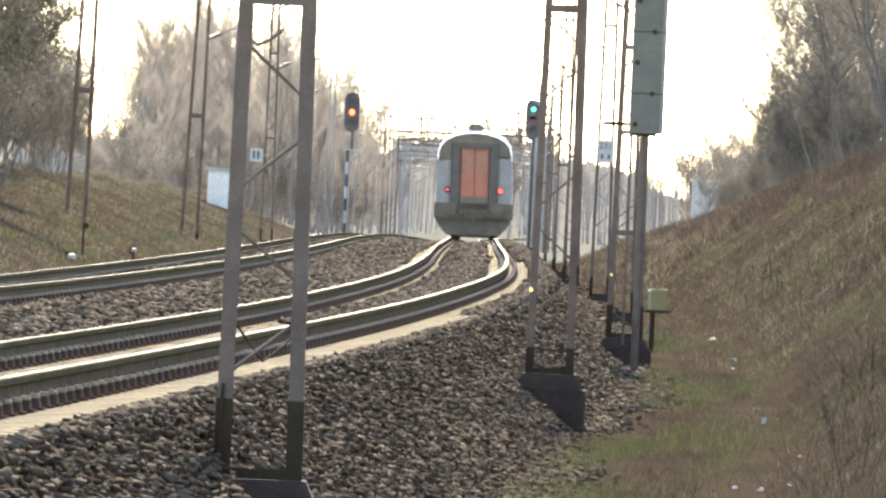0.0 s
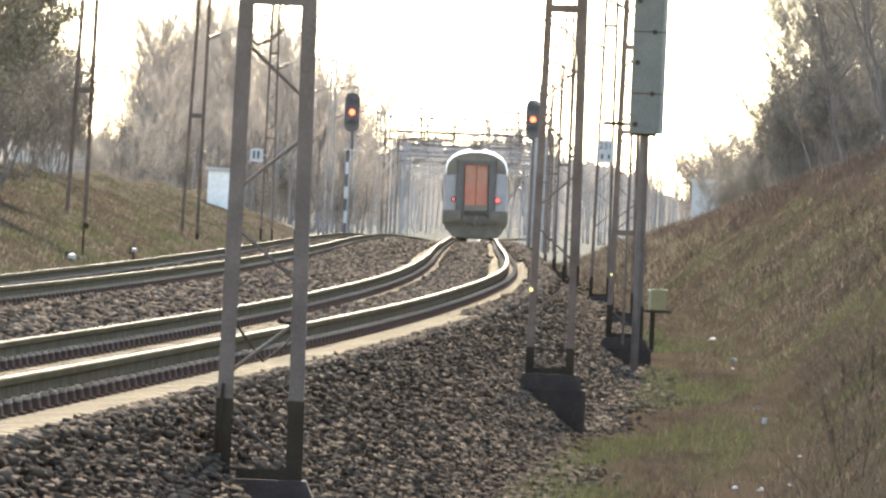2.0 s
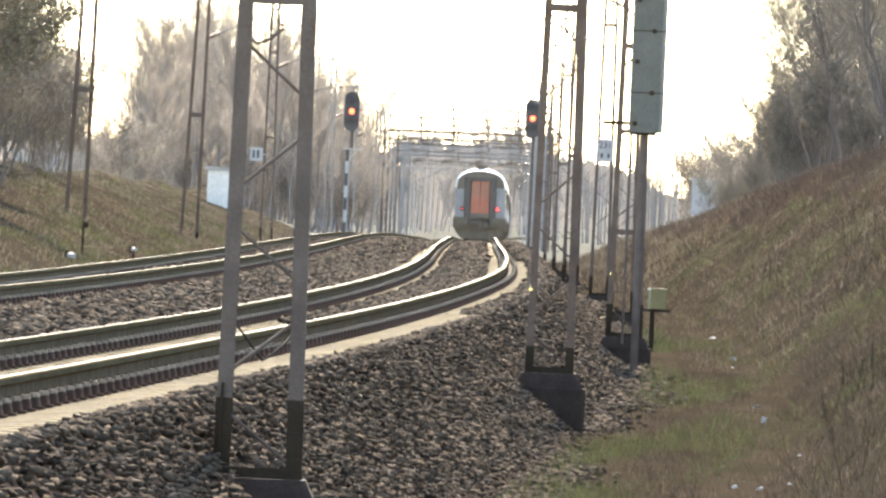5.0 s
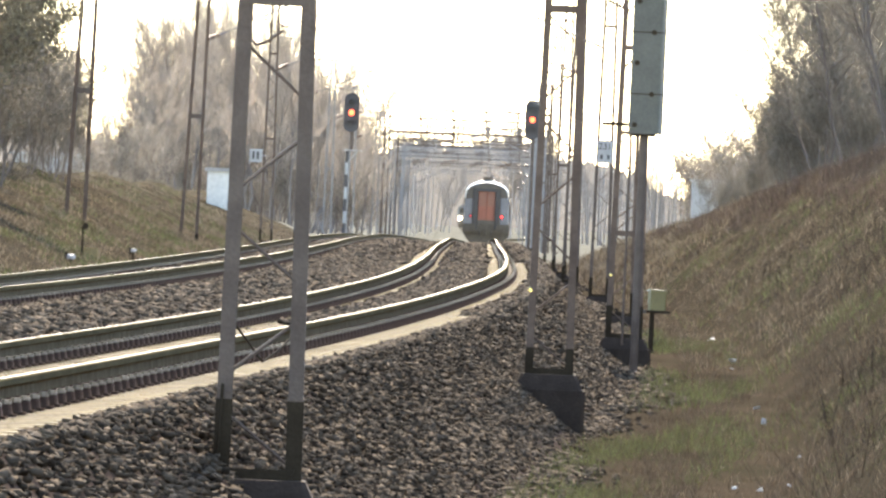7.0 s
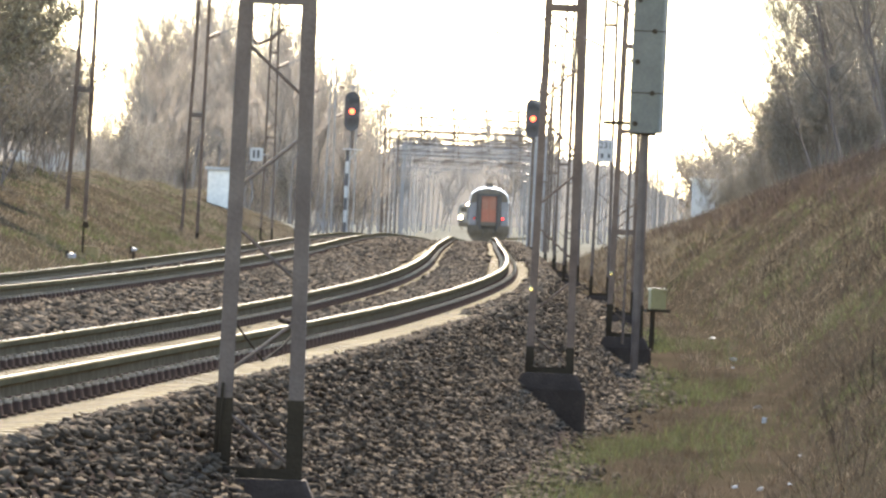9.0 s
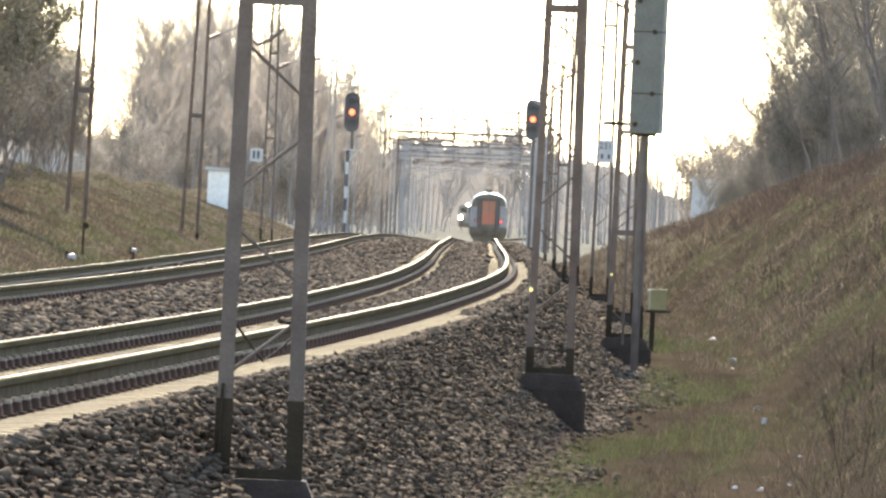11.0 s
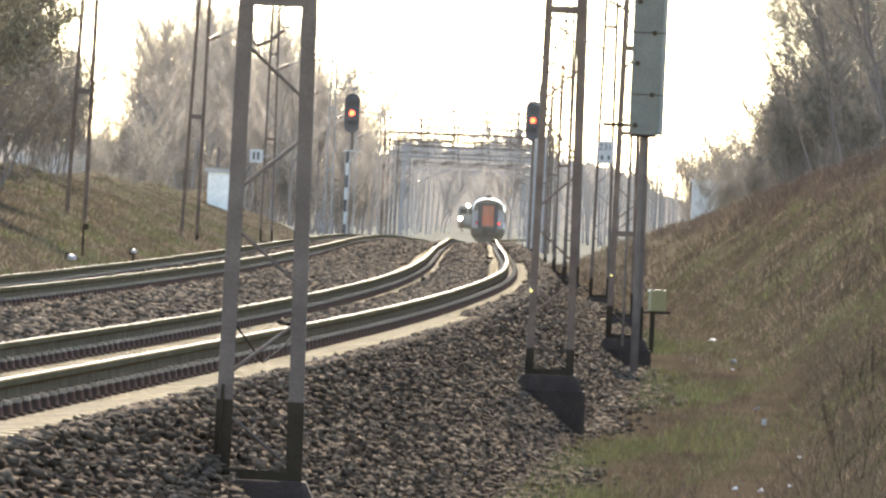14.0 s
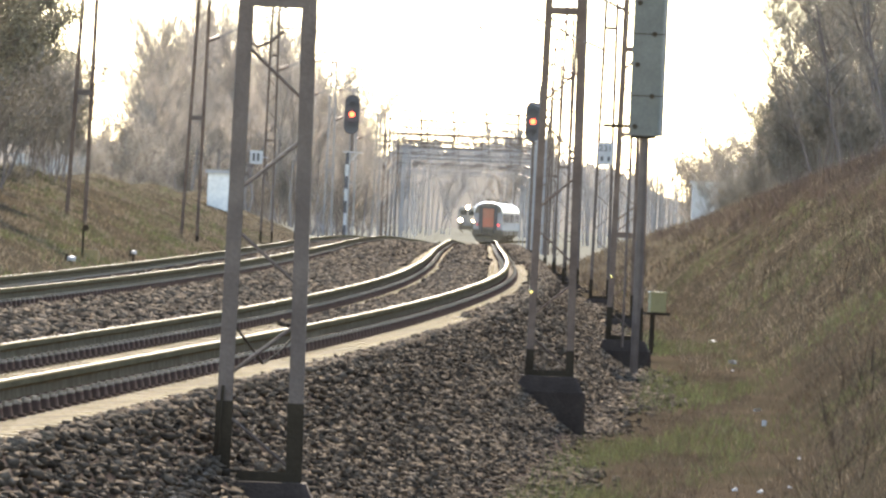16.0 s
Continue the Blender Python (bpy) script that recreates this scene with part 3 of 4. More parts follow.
for d, o in ((201, 2.85), (248, 2.96), (294, 2.7), (340, 2.7), (393, 2.75), (449, 2.75), (512, 2.8), (581, 2.8), (660, 2.8), (742, 2.8), (833, 2.8), (932, 2.8)):
    p = on_line(d, o)
    # legs go paler with distance, in place of haze
    t_ = mast(p.x, p.y, float(ground_z(o, d)) + 0.16, 0.38 if d < 490 else 0.34, m_leg=M_STEELRUST if d < 230 else M_STEEL if d < 490 else M_HAZESTEEL, brace=d < 490)
    cantilever(t_, -1, o + 0.2)
    if d == 248:
        sg = part("number_board", Build().box(0, -0.12, 3.22, 0.34, 0.02, 0.5), M_WHITE, t_, "white kilometre board with black figures")
        cu = bpy.data.curves.new("figures", "FONT")
        cu.body, cu.size, cu.align_x, cu.extrude = "231", 0.2, "CENTER", 0.003
        ob = new("figures", bpy.data.meshes.new_from_object(new("text_source", cu)))
        bpy.data.objects.remove(bpy.data.objects["text_source"])
        ob.data.materials.append(M_SIGBLACK)
        ob.parent, ob.matrix_basis = sg, pose(0, -0.136, 3.27, 90, 0, 0)
        for mx in (-0.07, 0.08):
            part("mark", Build().box(mx, -0.134, 3.1, 0.055, 0.008, 0.1), M_SIGBLACK, sg)
for x, d, z in ((-8.05, 244, -0.25), (-6.69, 294, -0.32)):
    t_ = mast(x, d, z, 0.42, lean=1.2, brace=False, battens=(7.0,), wide=0.085, m_leg=M_STEELRUST, label="slender grey steel mast beside the far track", tall=8.6)
    cantilever(t_, 1, 2.6)
    part("plate", Build().box(0, -0.1, 3.5, 0.34, 0.03, 0.12), M_STEEL, t_)
for d in (355, 421, 495, 578, 668, 759, 858, 974):
    o = -TRACK_GAP - 2.9
    p = on_line(d, o)
    t_ = mast(p.x, p.y, float(ground_z(o, d)) + 0.1, 0.36, brace=d < 490, m_leg=M_STEEL if d < 410 else M_HAZESTEEL)
    cantilever(t_, 1, 2.9)
    if d == 355:
        pl = part("number_plate", Build().box(-0.42, -0.1, 2.75, 0.4, 0.02, 0.42).box(-0.2, -0.08, 2.75, 0.3, 0.02, 0.03), M_WHITE, t_, "white plate with dark marks")
        for mx in (-0.5, -0.36):
            part("mark", Build().box(mx, -0.116, 2.76, 0.07, 0.008, 0.24), M_SIGBLACK, pl)


def wires(off, name):
    ds = [115, 158, 201, 248, 294, 340, 393, 449, 512, 581, 660, 743, 833, 932, 1040]
    t = thing(name, "thin copper contact wire with its carrier wire", "wire", kind="structure")
    low, high = [], []
    for i, (a, c) in enumerate(zip(ds, ds[1:])):
        drop = Build()
        for k in range(5):
            f = k / 5
            d = lerp(a, c, f)
            zig = (0.2 if i % 2 else -0.2) * (1 - 2 * f)
            low.append(on_line(d, off + zig, 5.6))
            high.append(on_line(d, off, 6.75 - 2.6 * f * (1 - f)))
            if k in (1, 2, 3, 4) and a > 180:
                drop.tube([low[-1], high[-1]], 0.003, 3, False)
        if drop.v:
            part("dropper", drop, M_WIRE, t)
    part("contact_wire", Build().tube(low, 0.01, 4), M_WIRE, t)
    part("carrier_wire", Build().tube(high, 0.01, 4), M_WIRE, t)


wires(0.0, "overhead_wire")
wires(-TRACK_GAP, "overhead_wire")


# ---- portal frames over the station tracks in the distance ----
def portal(d, x0, x1, tall, ground):
    # the paler paint carries the haze over most portals
    slim, paint = (1.0, M_STEEL) if d in (718, 784, 858, 899) else (0.7, M_HAZESTEEL)
    t = thing("portal_frame", "steel portal spanning the tracks, most paled for haze", "portal", group="distant portals")
    for x in (x0, x1):
        b = Build()
        for s in (-0.17, 0.17):
            b.box(x + s, d, ground + tall / 2, 0.09, 0.09, tall)
        for k in range(int(tall / 0.6)):
            b.tube([(x - 0.17, d, ground + k * 0.6), (x + 0.17, d, ground + k * 0.6 + 0.6)], 0.014, 4)
        part("post", b, paint, t)
    for hz, th in ((0.0, 0.10), (0.6, 0.10), (-0.85, 0.05), (-1.5, 0.05)):
        part("chord", Build().box((x0 + x1) / 2, d, ground + tall - 0.3 + hz, x1 - x0, 0.12, th * slim), paint, t)
    n = int((x1 - x0) / 1.2)
    for k in range(n):
        xa, xb = lerp(x0, x1, k / n), lerp(x0, x1, (k + 1) / n)
        part("lattice_bar", Build().tube([(xa, d, ground + tall - 0.3 + 0.6 * (k % 2)), (xb, d, ground + tall + 0.3 - 0.6 * (k % 2))], 0.034 * slim, 4), paint, t)
    for k in range(1, 5):
        x = lerp(x0, x1, k / 5)
        part("hanger", Build().tube([(x, d, ground + tall + 0.9), (x, d, ground + tall - 0.3), (x + 0.1, d, ground + tall - 1.6), (x - 0.9, d, ground + tall - 1.7)], 0.055 * slim, 4), paint, t)


for d, x0, x1, tall in ((718, -3.9, 6.6, 8.6), (784, -3.6, 7.2, 7.8), (858, -4.6, 8.2, 9.0), (1006, -8.5, 8.8, 9.6), (1188, -11, 12, 10.2), (1419, -14, 17, 11.2), (742, -2.6, 6.4, 8.3), (820, -3.4, 7.0, 8.5), (899, -4.2, 7.4, 8.35), (949, -4.4, 7.8, 8.2), (1056, -5.2, 8.8, 8.7), (1138, -6, 9.4, 8.8)):
    portal(d, x0, x1, tall, float(line_z(d)) - 0.4)


# ---- signals ----
def signal(x, d, z, tall, lamps, lit, banded, label, shutters=()):
    """A colour-light signal that faces the camera: post, head with rounded ends, hoods, lamps and, in a lamp that changes, a shutter."""
    t = thing("railway_signal", label, "signal", pose(x, d, z), "colour-light signals")
    part("foot", Build().box(0, 0, 0.1, 0.5, 0.5, 0.2, bevel=0.05), M_TARCONC, t)
    if banded:
        n = 7
        for k in range(n):
            a, c = 0.2 + (tall - 0.9) * k / n, 0.2 + (tall - 0.9) * (k + 1) / n
            part("post_band", Build().tube([(-0.1, 0.1, a), (-0.1, 0.1, c)], 0.065, 10), (M_SIGBLACK, M_WHITE)[k % 2], t)
        part("platform", Build().box(0.1, 0.2, tall - 0.7, 0.75, 0.5, 0.05).tube([(-0.1, 0.1, tall - 1.2), (0.3, 0.1, tall - 0.72)], 0.025, 5), M_WHITE, t)
    part("post", Build().tube([(0.05, 0.14, tall - 0.75 if banded else 0.1), (0.05, 0.14, tall + 0.6)], 0.06, 10), M_STEEL, t)
    w, h = 0.56, lamps * 0.38 + 0.3
    out = []
    for k in range(24):
        a = 6.2832 * k / 24
        out.append((w / 2 * math.cos(a), (h / 2 - w / 2) * (1 if math.sin(a) >= 0 else -1) + w / 2 * math.sin(a)))
    zc = tall + h / 2
    part("backboard", Build().loft([[(px, py, zc + pz) for px, pz in out] for py in (0.03, 0.0)]), M_SIGBLACK, t, "black rounded backboard")
    part("rim", Build().loft([[(px * k, py, zc + pz * k) for px, pz in out] for k, py in ((0.93, -0.004), (1.0, -0.02), (1.03, 0.0), (1.03, 0.035))], caps=False), M_SIGBLACK, t)
    part("housing", Build().box(0, 0.16, zc, w * 0.8, 0.24, h * 0.85, bevel=0.04), M_SIGBLACK, t)
    for k in range(lamps):
        lz = zc + (lamps - 1) * 0.19 - 0.38 * k
        hood = Build()
        arc = [(0.13 * math.cos(a), 0.13 * math.sin(a)) for a in [radians(-20 + 220 * i / 12) for i in range(13)]]
        hood.loft([[(ax, -0.02, lz + az) for ax, az in arc], [(ax, -0.26, lz + az * 0.98) for ax, az in arc]], closed=False, caps=False)
        part("hood", hood, M_SIGBLACK, t)
        lens = part("lens", Build().disc(0, -0.03, lz, 0.095, 0.04, 20), lit.get(k, M_SIGBLACK), t, {M_REDLAMP: "glowing red lens", M_GREENLAMP: "glowing green lens"}.get(lit.get(k), "dark unlit lens"))
        if k in shutters:
            part("shutter", Build().disc(0, -0.065, 0, 0.124, 0.01, 20), M_SIGBLACK, t, "dark lamp shutter", at=pose(0, 0, lz))
            out_z[k] = lz
    return t


out_z = {}
left_signal = signal(-3.65, 421, -0.30, 4.12, 3, {1: M_REDLAMP}, True, "black signal head showing red on a banded post")
right_signal = signal(3.17, 421, -0.45, 4.3, 3, {0: M_GREENLAMP, 1: M_REDLAMP}, False, "black signal head changing from green to red", (0, 1))


def rear_signal():
    t = thing("railway_signal", "tall grey-green signal head seen from behind", "signal", pose(2.47, 140, -0.617, 0, 0, -14) @ Matrix.Scale(0.922, 4), "colour-light signals")
    part("post", Build().tube([(-0.02, 0, -0.6), (-0.02, 0, 2.88)], 0.055, 12), M_STEEL, t)
    part("housing", Build().box(0, 0, 4.16, 0.42, 0.28, 2.56, bevel=0.02), M_SIGGREY, t, "grey-green sheet metal housing")
    for k in range(6):
        part("bolt", Build().disc(-0.12 + 0.22 * (k % 2), -0.145, 3.0 + 0.42 * k, 0.036, 0.03, 8), M_TAR, t)
    for hz in (3.42, 4.26, 5.02):
        part("seam", Build().box(0, 0, hz, 0.426, 0.286, 0.014, bevel=0.02), M_TAR, t)
    part("collar", Build().box(-0.02, 0, 2.87, 0.3, 0.2, 0.05, bevel=0.02), M_TAR, t)
    part("side_bracket", Build().box(-0.35, 0.0, 3.0, 0.5, 0.05, 0.05), M_TAR, t)
    part("ladder_rail", Build().tube([(-0.22, 0.1, 0.0), (-0.22, 0.1, 4.6)], 0.018, 6), M_STEEL, t)
    return t


rear_signal()


def trackside_box(x, d, z):
    t = thing("trackside_box", "small cream-yellow cable box on a dark stand", "cable box", pose(x, d, z, 0, 0, 12))
    part("cabinet", Build().box(0, 0, 0.40, 0.22, 0.2, 0.26, bevel=0.02), M_YELLOW, t)
    part("lid", Build().box(0, 0, 0.545, 0.25, 0.23, 0.03, bevel=0.02, top=0.92), M_YELLOW, t)
    part("stand", Build().box(-0.06, 0, -0.02, 0.06, 0.06, 0.56, bevel=0.01).box(0, 0, 0.25, 0.34, 0.2, 0.04), M_TAR, t)
    return t


trackside_box(3.0, 155, -0.55)


# ---- marker posts, small box and stakes along the far track ----
def marker(x, d, z, s):
    t = thing("marker_lamp", "small white-capped marker on a short dark stem", "marker", pose(x, d, z), "white-capped markers")
    part("stem", Build().tube([(0, 0, -0.1), (0, 0, 0.12 * s)], 0.03 * s, 8).box(-0.08 * s, 0, 0.1 * s, 0.05 * s, 0.08, 0.2 * s), M_TAR, t)
    part("cap", Build().dome(0, 0, 0.12 * s, 0.09 * s, 0.05 * s).disc(0, 0, 0.1 * s, 0.08 * s, 0.04 * s, 12, "z"), M_WHITE, t, "white rounded cap")


for px, d, z, s in ((-7.15, 185, -0.22, 0.9), (-6.5, 196, -0.24, 1.0), (-6.05, 219, -0.16, 0.75)):
    marker(px, d, z, s)


# ---- coaches ----
def coach_ring(y, sx=1.0, sz=1.0):
    """Cross-section of the body from floor to arched roof."""
    half, floor, eave, top = 1.415 * sx, 1.02, 3.12, 4.05
    pts = [(-half * 0.97, floor), (-half, floor + 0.25), (-half, 2.2), (-half * 0.985, eave - 0.25)]
    for k in range(11):
        a = radians(180 - 18 * k)
        pts.append((half * 0.975 * math.cos(a) * (1 - 0.03 * math.sin(a)), eave - 0.02 + (top - eave) * sz * max(math.sin(a), 0) ** 0.85))
    pts += [(half * 0.985, eave - 0.25), (half, 2.2), (half, floor + 0.25), (half * 0.97, floor)]
    return [(x, y, z) for x, z in pts]


LENGTH = 26.1


def coach(last):
    t = thing("railway_coach", "pale grey coach with orange gangway door and red tail lamps" if last else "pale grey passenger coach in a moving train", "coach", group="train")
    n = len(coach_ring(0))
    b = Build().loft([coach_ring(0.12, 0.975, 0.84)] + [coach_ring(y) for y in (1.15, 9, 17, LENGTH - 1.5, LENGTH - 0.1)])
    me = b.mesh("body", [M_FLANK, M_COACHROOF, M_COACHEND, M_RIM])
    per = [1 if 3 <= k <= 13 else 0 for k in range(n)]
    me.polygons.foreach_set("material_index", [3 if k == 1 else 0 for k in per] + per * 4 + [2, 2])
    part("body", me, None, t)
    # end wall: grimy frame with pale corner panels
    part("end_roof_cover", Build().loft([[(x * 0.975, y, z - 0.05) for x, _, z in coach_ring(0, 0.975, 0.84)[3:15]] for y in (0.03, 0.16)]), M_COACHEND, t, "grimy arched end of the roof")
    # bead added along the arch to carry the white glint
    bead = []
    arch = [Vector((x, 0.1, z)) for x, _, z in coach_ring(0, 0.975, 0.84)[3:16]]
    for i, p in enumerate(arch):
        out = Vector((p.x * 0.55, 0, p.z - 2.6)).normalized()
        bead.append([tuple(p + out * (0.03 * math.cos(a) - 0.01) + Vector((0, 0.14 * math.sin(a), 0))) for a in [6.2832 * k / 10 for k in range(10)]])
    part("roof_rim", Build().loft(bead), M_RIM, t, "rounded roof end rim with sun glint in its paint", smooth=True)
    part("roof_vent", Build().dome(0, 1.6, 4.0, 0.2).box(0, 1.6, 4.06, 0.36, 0.5, 0.1, bevel=0.03), M_COACHEND, t, "dark domed roof vent")
    for s in (-1, 1):
        part("end_panel", Build().box(s * 1.12, 0.09, 2.0, 0.52, 0.08, 1.9, bevel=0.03), M_COACH, t, "pale bluish-grey end panel")
        part("gangway_rubber", Build().box(s * 0.70, -0.03, 2.15, 0.34, 0.26, 2.4, bevel=0.06), M_RUBBER, t)
        part("corner_handrail", Build().tube([(s * 1.46, 0.1, 1.7), (s * 1.47, 0.02, 1.8), (s * 1.47, 0.02, 2.6), (s * 1.46, 0.1, 2.7)], 0.018, 6), M_STEEL, t)
        buf = part("buffer", Build().disc(s * 0.875, -0.3, 1.05, 0.24, 0.06, 18), M_UNDER, t)
        part("buffer_shank", Build().disc(s * 0.875, -0.08, 1.05, 0.1, 0.4, 12), M_UNDER, buf)
        lamp = part("tail_lamp", Build().disc(s * 0.98, 0.02, 1.76, 0.13, 0.06, 16), M_SIGBLACK, t)
        part("lamp_glass", Build().disc(s * 0.98, -0.015, 1.76, 0.085 if s > 0 else 0.035, 0.03, 16), M_TAIL if last else M_GLASS, lamp, "glowing red tail lamp glass" if last else "")
        part("solebar", Build().box(s * 1.32, LENGTH / 2, 0.93, 0.1, LENGTH - 0.6, 0.26), M_UNDER, t)
        for k in range(9):
            w = part("window", Build().box(s * 1.415, 2.9 + 2.5 * k, 2.45, 0.03, 1.4, 0.9, bevel=0.0), M_GLASS, t)
    part("gangway_top", Build().box(0, -0.03, 3.4, 1.74, 0.26, 0.18, bevel=0.06), M_RUBBER, t)
    door = part("gangway_door", Build().box(-0.263, 0.02, 2.42, 0.515, 0.06, 1.8, bevel=0.02).box(0.263, 0.02, 2.42, 0.515, 0.06, 1.8, bevel=0.02), M_ORANGE, t, "orange double gangway door")
    for s in (-1, 1):
        part("door_glass", Build().box(s * 0.263, -0.015, 2.82, 0.42, 0.02, 0.85, bevel=0.0), M_ORANGE2, door)
    part("door_sill", Build().box(0, 0.0, 1.28, 1.08, 0.1, 0.48, bevel=0.02), M_COACHEND, t)
    part("headstock", Build().box(0, 0.1, 1.0, 2.92, 0.3, 0.56, bevel=0.03), M_UNDER, t)
    part("underframe", Build().loft([[(-1.4, y, 1.2), (1.4, y, 1.2), (1.36, y, 0.72), (0.95, y, 0.42), (-0.95, y, 0.42), (-1.36, y, 0.72)] for y in (0.5, LENGTH - 0.5)]), M_UNDER, t)
    part("end_valance", Build().loft([[(-1.44, y, 0.74), (1.44, y, 0.74), (1.25, y, 0.4), (0.98, y, 0.1), (-0.98, y, 0.1), (-1.25, y, 0.4)] for y in (0.12, 0.4)]), M_UNDER, t)
    part("coupling", Build().box(0, -0.15, 0.98, 0.2, 0.5, 0.16, bevel=0.03).tube([(0, -0.38, 0.95), (0.03, -0.4, 0.6), (0, -0.36, 0.5)], 0.035, 6), M_UNDER, t)
    for s in (-0.35, 0.35):
        part("brake_hose", Build().tube([(s, -0.05, 0.9), (s * 1.1, -0.25, 0.75), (s, -0.2, 0.55)], 0.03, 6), M_RUBBER, t)
    for y0 in (3.2, LENGTH - 3.2):
        bg = part("bogie", Build().box(-1.0, y0, 0.55, 0.14, 3.2, 0.3, bevel=0.03).box(1.0, y0, 0.55, 0.14, 3.2, 0.3, bevel=0.03).box(0, y0, 0.6, 2.0, 0.5, 0.3), M_UNDER, t)
        for yy in (-1.25, 1.25):
            part("wheelset", Build().disc(-0.76, y0 + yy, 0.46, 0.46, 0.13, 20, "x").disc(0.76, y0 + yy, 0.46, 0.46, 0.13, 20, "x").tube([(-0.76, y0 + yy, 0.46), (0.76, y0 + yy, 0.46)], 0.09, 8), M_UNDER, bg)
    for y in (1.1, 8.0, 15.0, 22.0):
        part("roof_vent", Build().box(0, y, 4.1, 0.5, 0.55, 0.2, bevel=0.1, top=0.75).box(0, y, 4.2, 0.62, 0.66, 0.05, bevel=0.1), M_COACHEND, t)
    return t


coaches = [coach(True)]
coaches += [coach(False)]
for k_ in range(3):
    coaches.append(copy_thing(coaches[1], Matrix.Identity(4)))


# ---- waiting locomotive ----
def locomotive(m):
    t = thing("locomotive", "grey-green waiting locomotive with three lit headlights", "locomotive", m)
    ring = lambda y, k, up: [(x * k, y, z) for x, z in ((-1.45, 0.8), (-1.5, 1.3), (-1.5, 2.3), (-1.36, 3.3), (-0.9, 3.75 * up), (0.9, 3.75 * up), (1.36, 3.3), (1.5, 2.3), (1.5, 1.3), (1.45, 0.8))]
    part("body", Build().loft([ring(0.25, 0.9, 0.97), ring(0, 0.95, 0.95), ring(0.9, 1, 1.0), ring(17, 1, 1.0), ring(18, 0.95, 0.97)][1:]), M_LOCO, t)
    for s in (-1, 1):
        part("windscreen", Build().box(s * 0.62, -0.01, 2.75, 0.95, 0.04, 0.7), M_GLASS, t)
        part("buffer", Build().disc(s * 0.875, -0.3, 1.05, 0.24, 0.5, 16), M_UNDER, t)
        part("headlight", Build().disc(s * 1.05, -0.06, 1.62, 0.24, 0.1, 18), M_HEAD, t, "bright warm headlight")
    part("headlight", Build().disc(0, -0.02, 3.6, 0.2, 0.14, 18), M_HEAD, t, "bright warm headlight")
    part("plough", Build().box(0, 0.1, 0.5, 2.6, 0.3, 0.55, bevel=0.05), M_UNDER, t)
    part("running_gear", Build().box(0, 9, 0.5, 2.3, 15, 0.6), M_UNDER, t)


LOCO = (3.45, 1666, -1.45)
locomotive(pose(*LOCO))
b_ = Build()
for s_ in (-0.7535, 0.7535):
    b_.box(LOCO[0] + s_, 1720, LOCO[2] - 0.08, 0.07, 260, 0.16)
tagged(new("siding_rails", b_.mesh("siding_rails", M_RAILSIDE)), "distant straight rails under the waiting locomotive", "railway track", kind="structure")


# ---- buildings ----
def hut(name, label, x, d, z, w, dp, h, pitched, turn=0.0, paint=None):
    t = thing(name, label, "building", pose(x, d, z, 0, 0, turn))
    part("wall", Build().box(0, 0, h / 2, w, dp, h), paint or M_PLASTER, t)
    if pitched:
        e = 0.3
        part("roof", Build().loft([[(-w / 2 - e, y, h), (w / 2 + e, y, h), (0, y, h + w * 0.3)] for y in (-dp / 2 - e, dp / 2 + e)]), M_ROOF, t)
    else:
        part("roof", Build().box(0, 0, h + 0.06, w + 0.25, dp + 0.25, 0.12, bevel=0.03), M_ROOF, t)
    part("door", Build().box(0.1 * w, -dp / 2 - 0.02, min(1.6, h - 0.1) / 2, 0.7, 0.05, min(1.6, h - 0.1)), paint or M_PLASTER, t)
    return t


hut("equipment_hut", "pale flat-roofed equipment hut by the trees", -8.62, 432, 0.42, 1.1, 2.0, 1.72, False)
hut("house", "hazy pale house behind the bank", -19.3, 544, 1.45, 3.4, 6, 1.4, False, paint=M_WEATHERED)
hut("shed", "grey shed on top of the far bank", 15.25, 644, 1.05, 2.1, 3, 2.3, False, paint=M_WEATHERED)


# ---- trees ----
def grow(b, twigs, rng, p, d, r, length, level, top):
    """One limb with its side limbs; thin ones go to the twig soup."""
    n = 5 if level == 0 else 3 if level < 2 else 2 if level < 3 else 1
    pts, rad = [p.copy()], [r]
    for i in range(n):
        up = (0.16 if level else 0.05) * rng.up
        d = (d + Vector((rng.gauss(0, 0.13), rng.gauss(0, 0.13), rng.gauss(up, 0.1)))).normalized()
        p = p + d * (length / n)
        pts.append(p.copy())
        rad.append(max(r * (1 - 0.8 * (i + 1) / n), 0.004))
    if level <= 1:
        b.tube(pts, rad, 6 if level == 0 else 4, False)
    else:
        twigs.append((pts, rad))
    if level >= top:
        return
    kids = rng.kids[level]
    for k in range(kids):
        f = lerp(0.25 if level == 0 else 0.15, 1.0, (k + rng.random()) / kids)
        i = min(int(f * n), n - 1)
        q = pts[i].lerp(pts[i + 1], f * n - i)
        a = rng.random() * 6.283
        side = Vector((math.cos(a), math.sin(a), rng.uniform(0.15, 0.9)))
        nd = ((pts[i + 1] - pts[i]).normalized() * rng.keep + side * rng.uniform(0.55, 0.9)).normalized()
        grow(b, twigs, rng, q, nd, max(rad[i] * 0.55, 0.005), length * rng.uniform(0.3, 0.5) * (1.15 - 0.4 * f), level + 1, top)


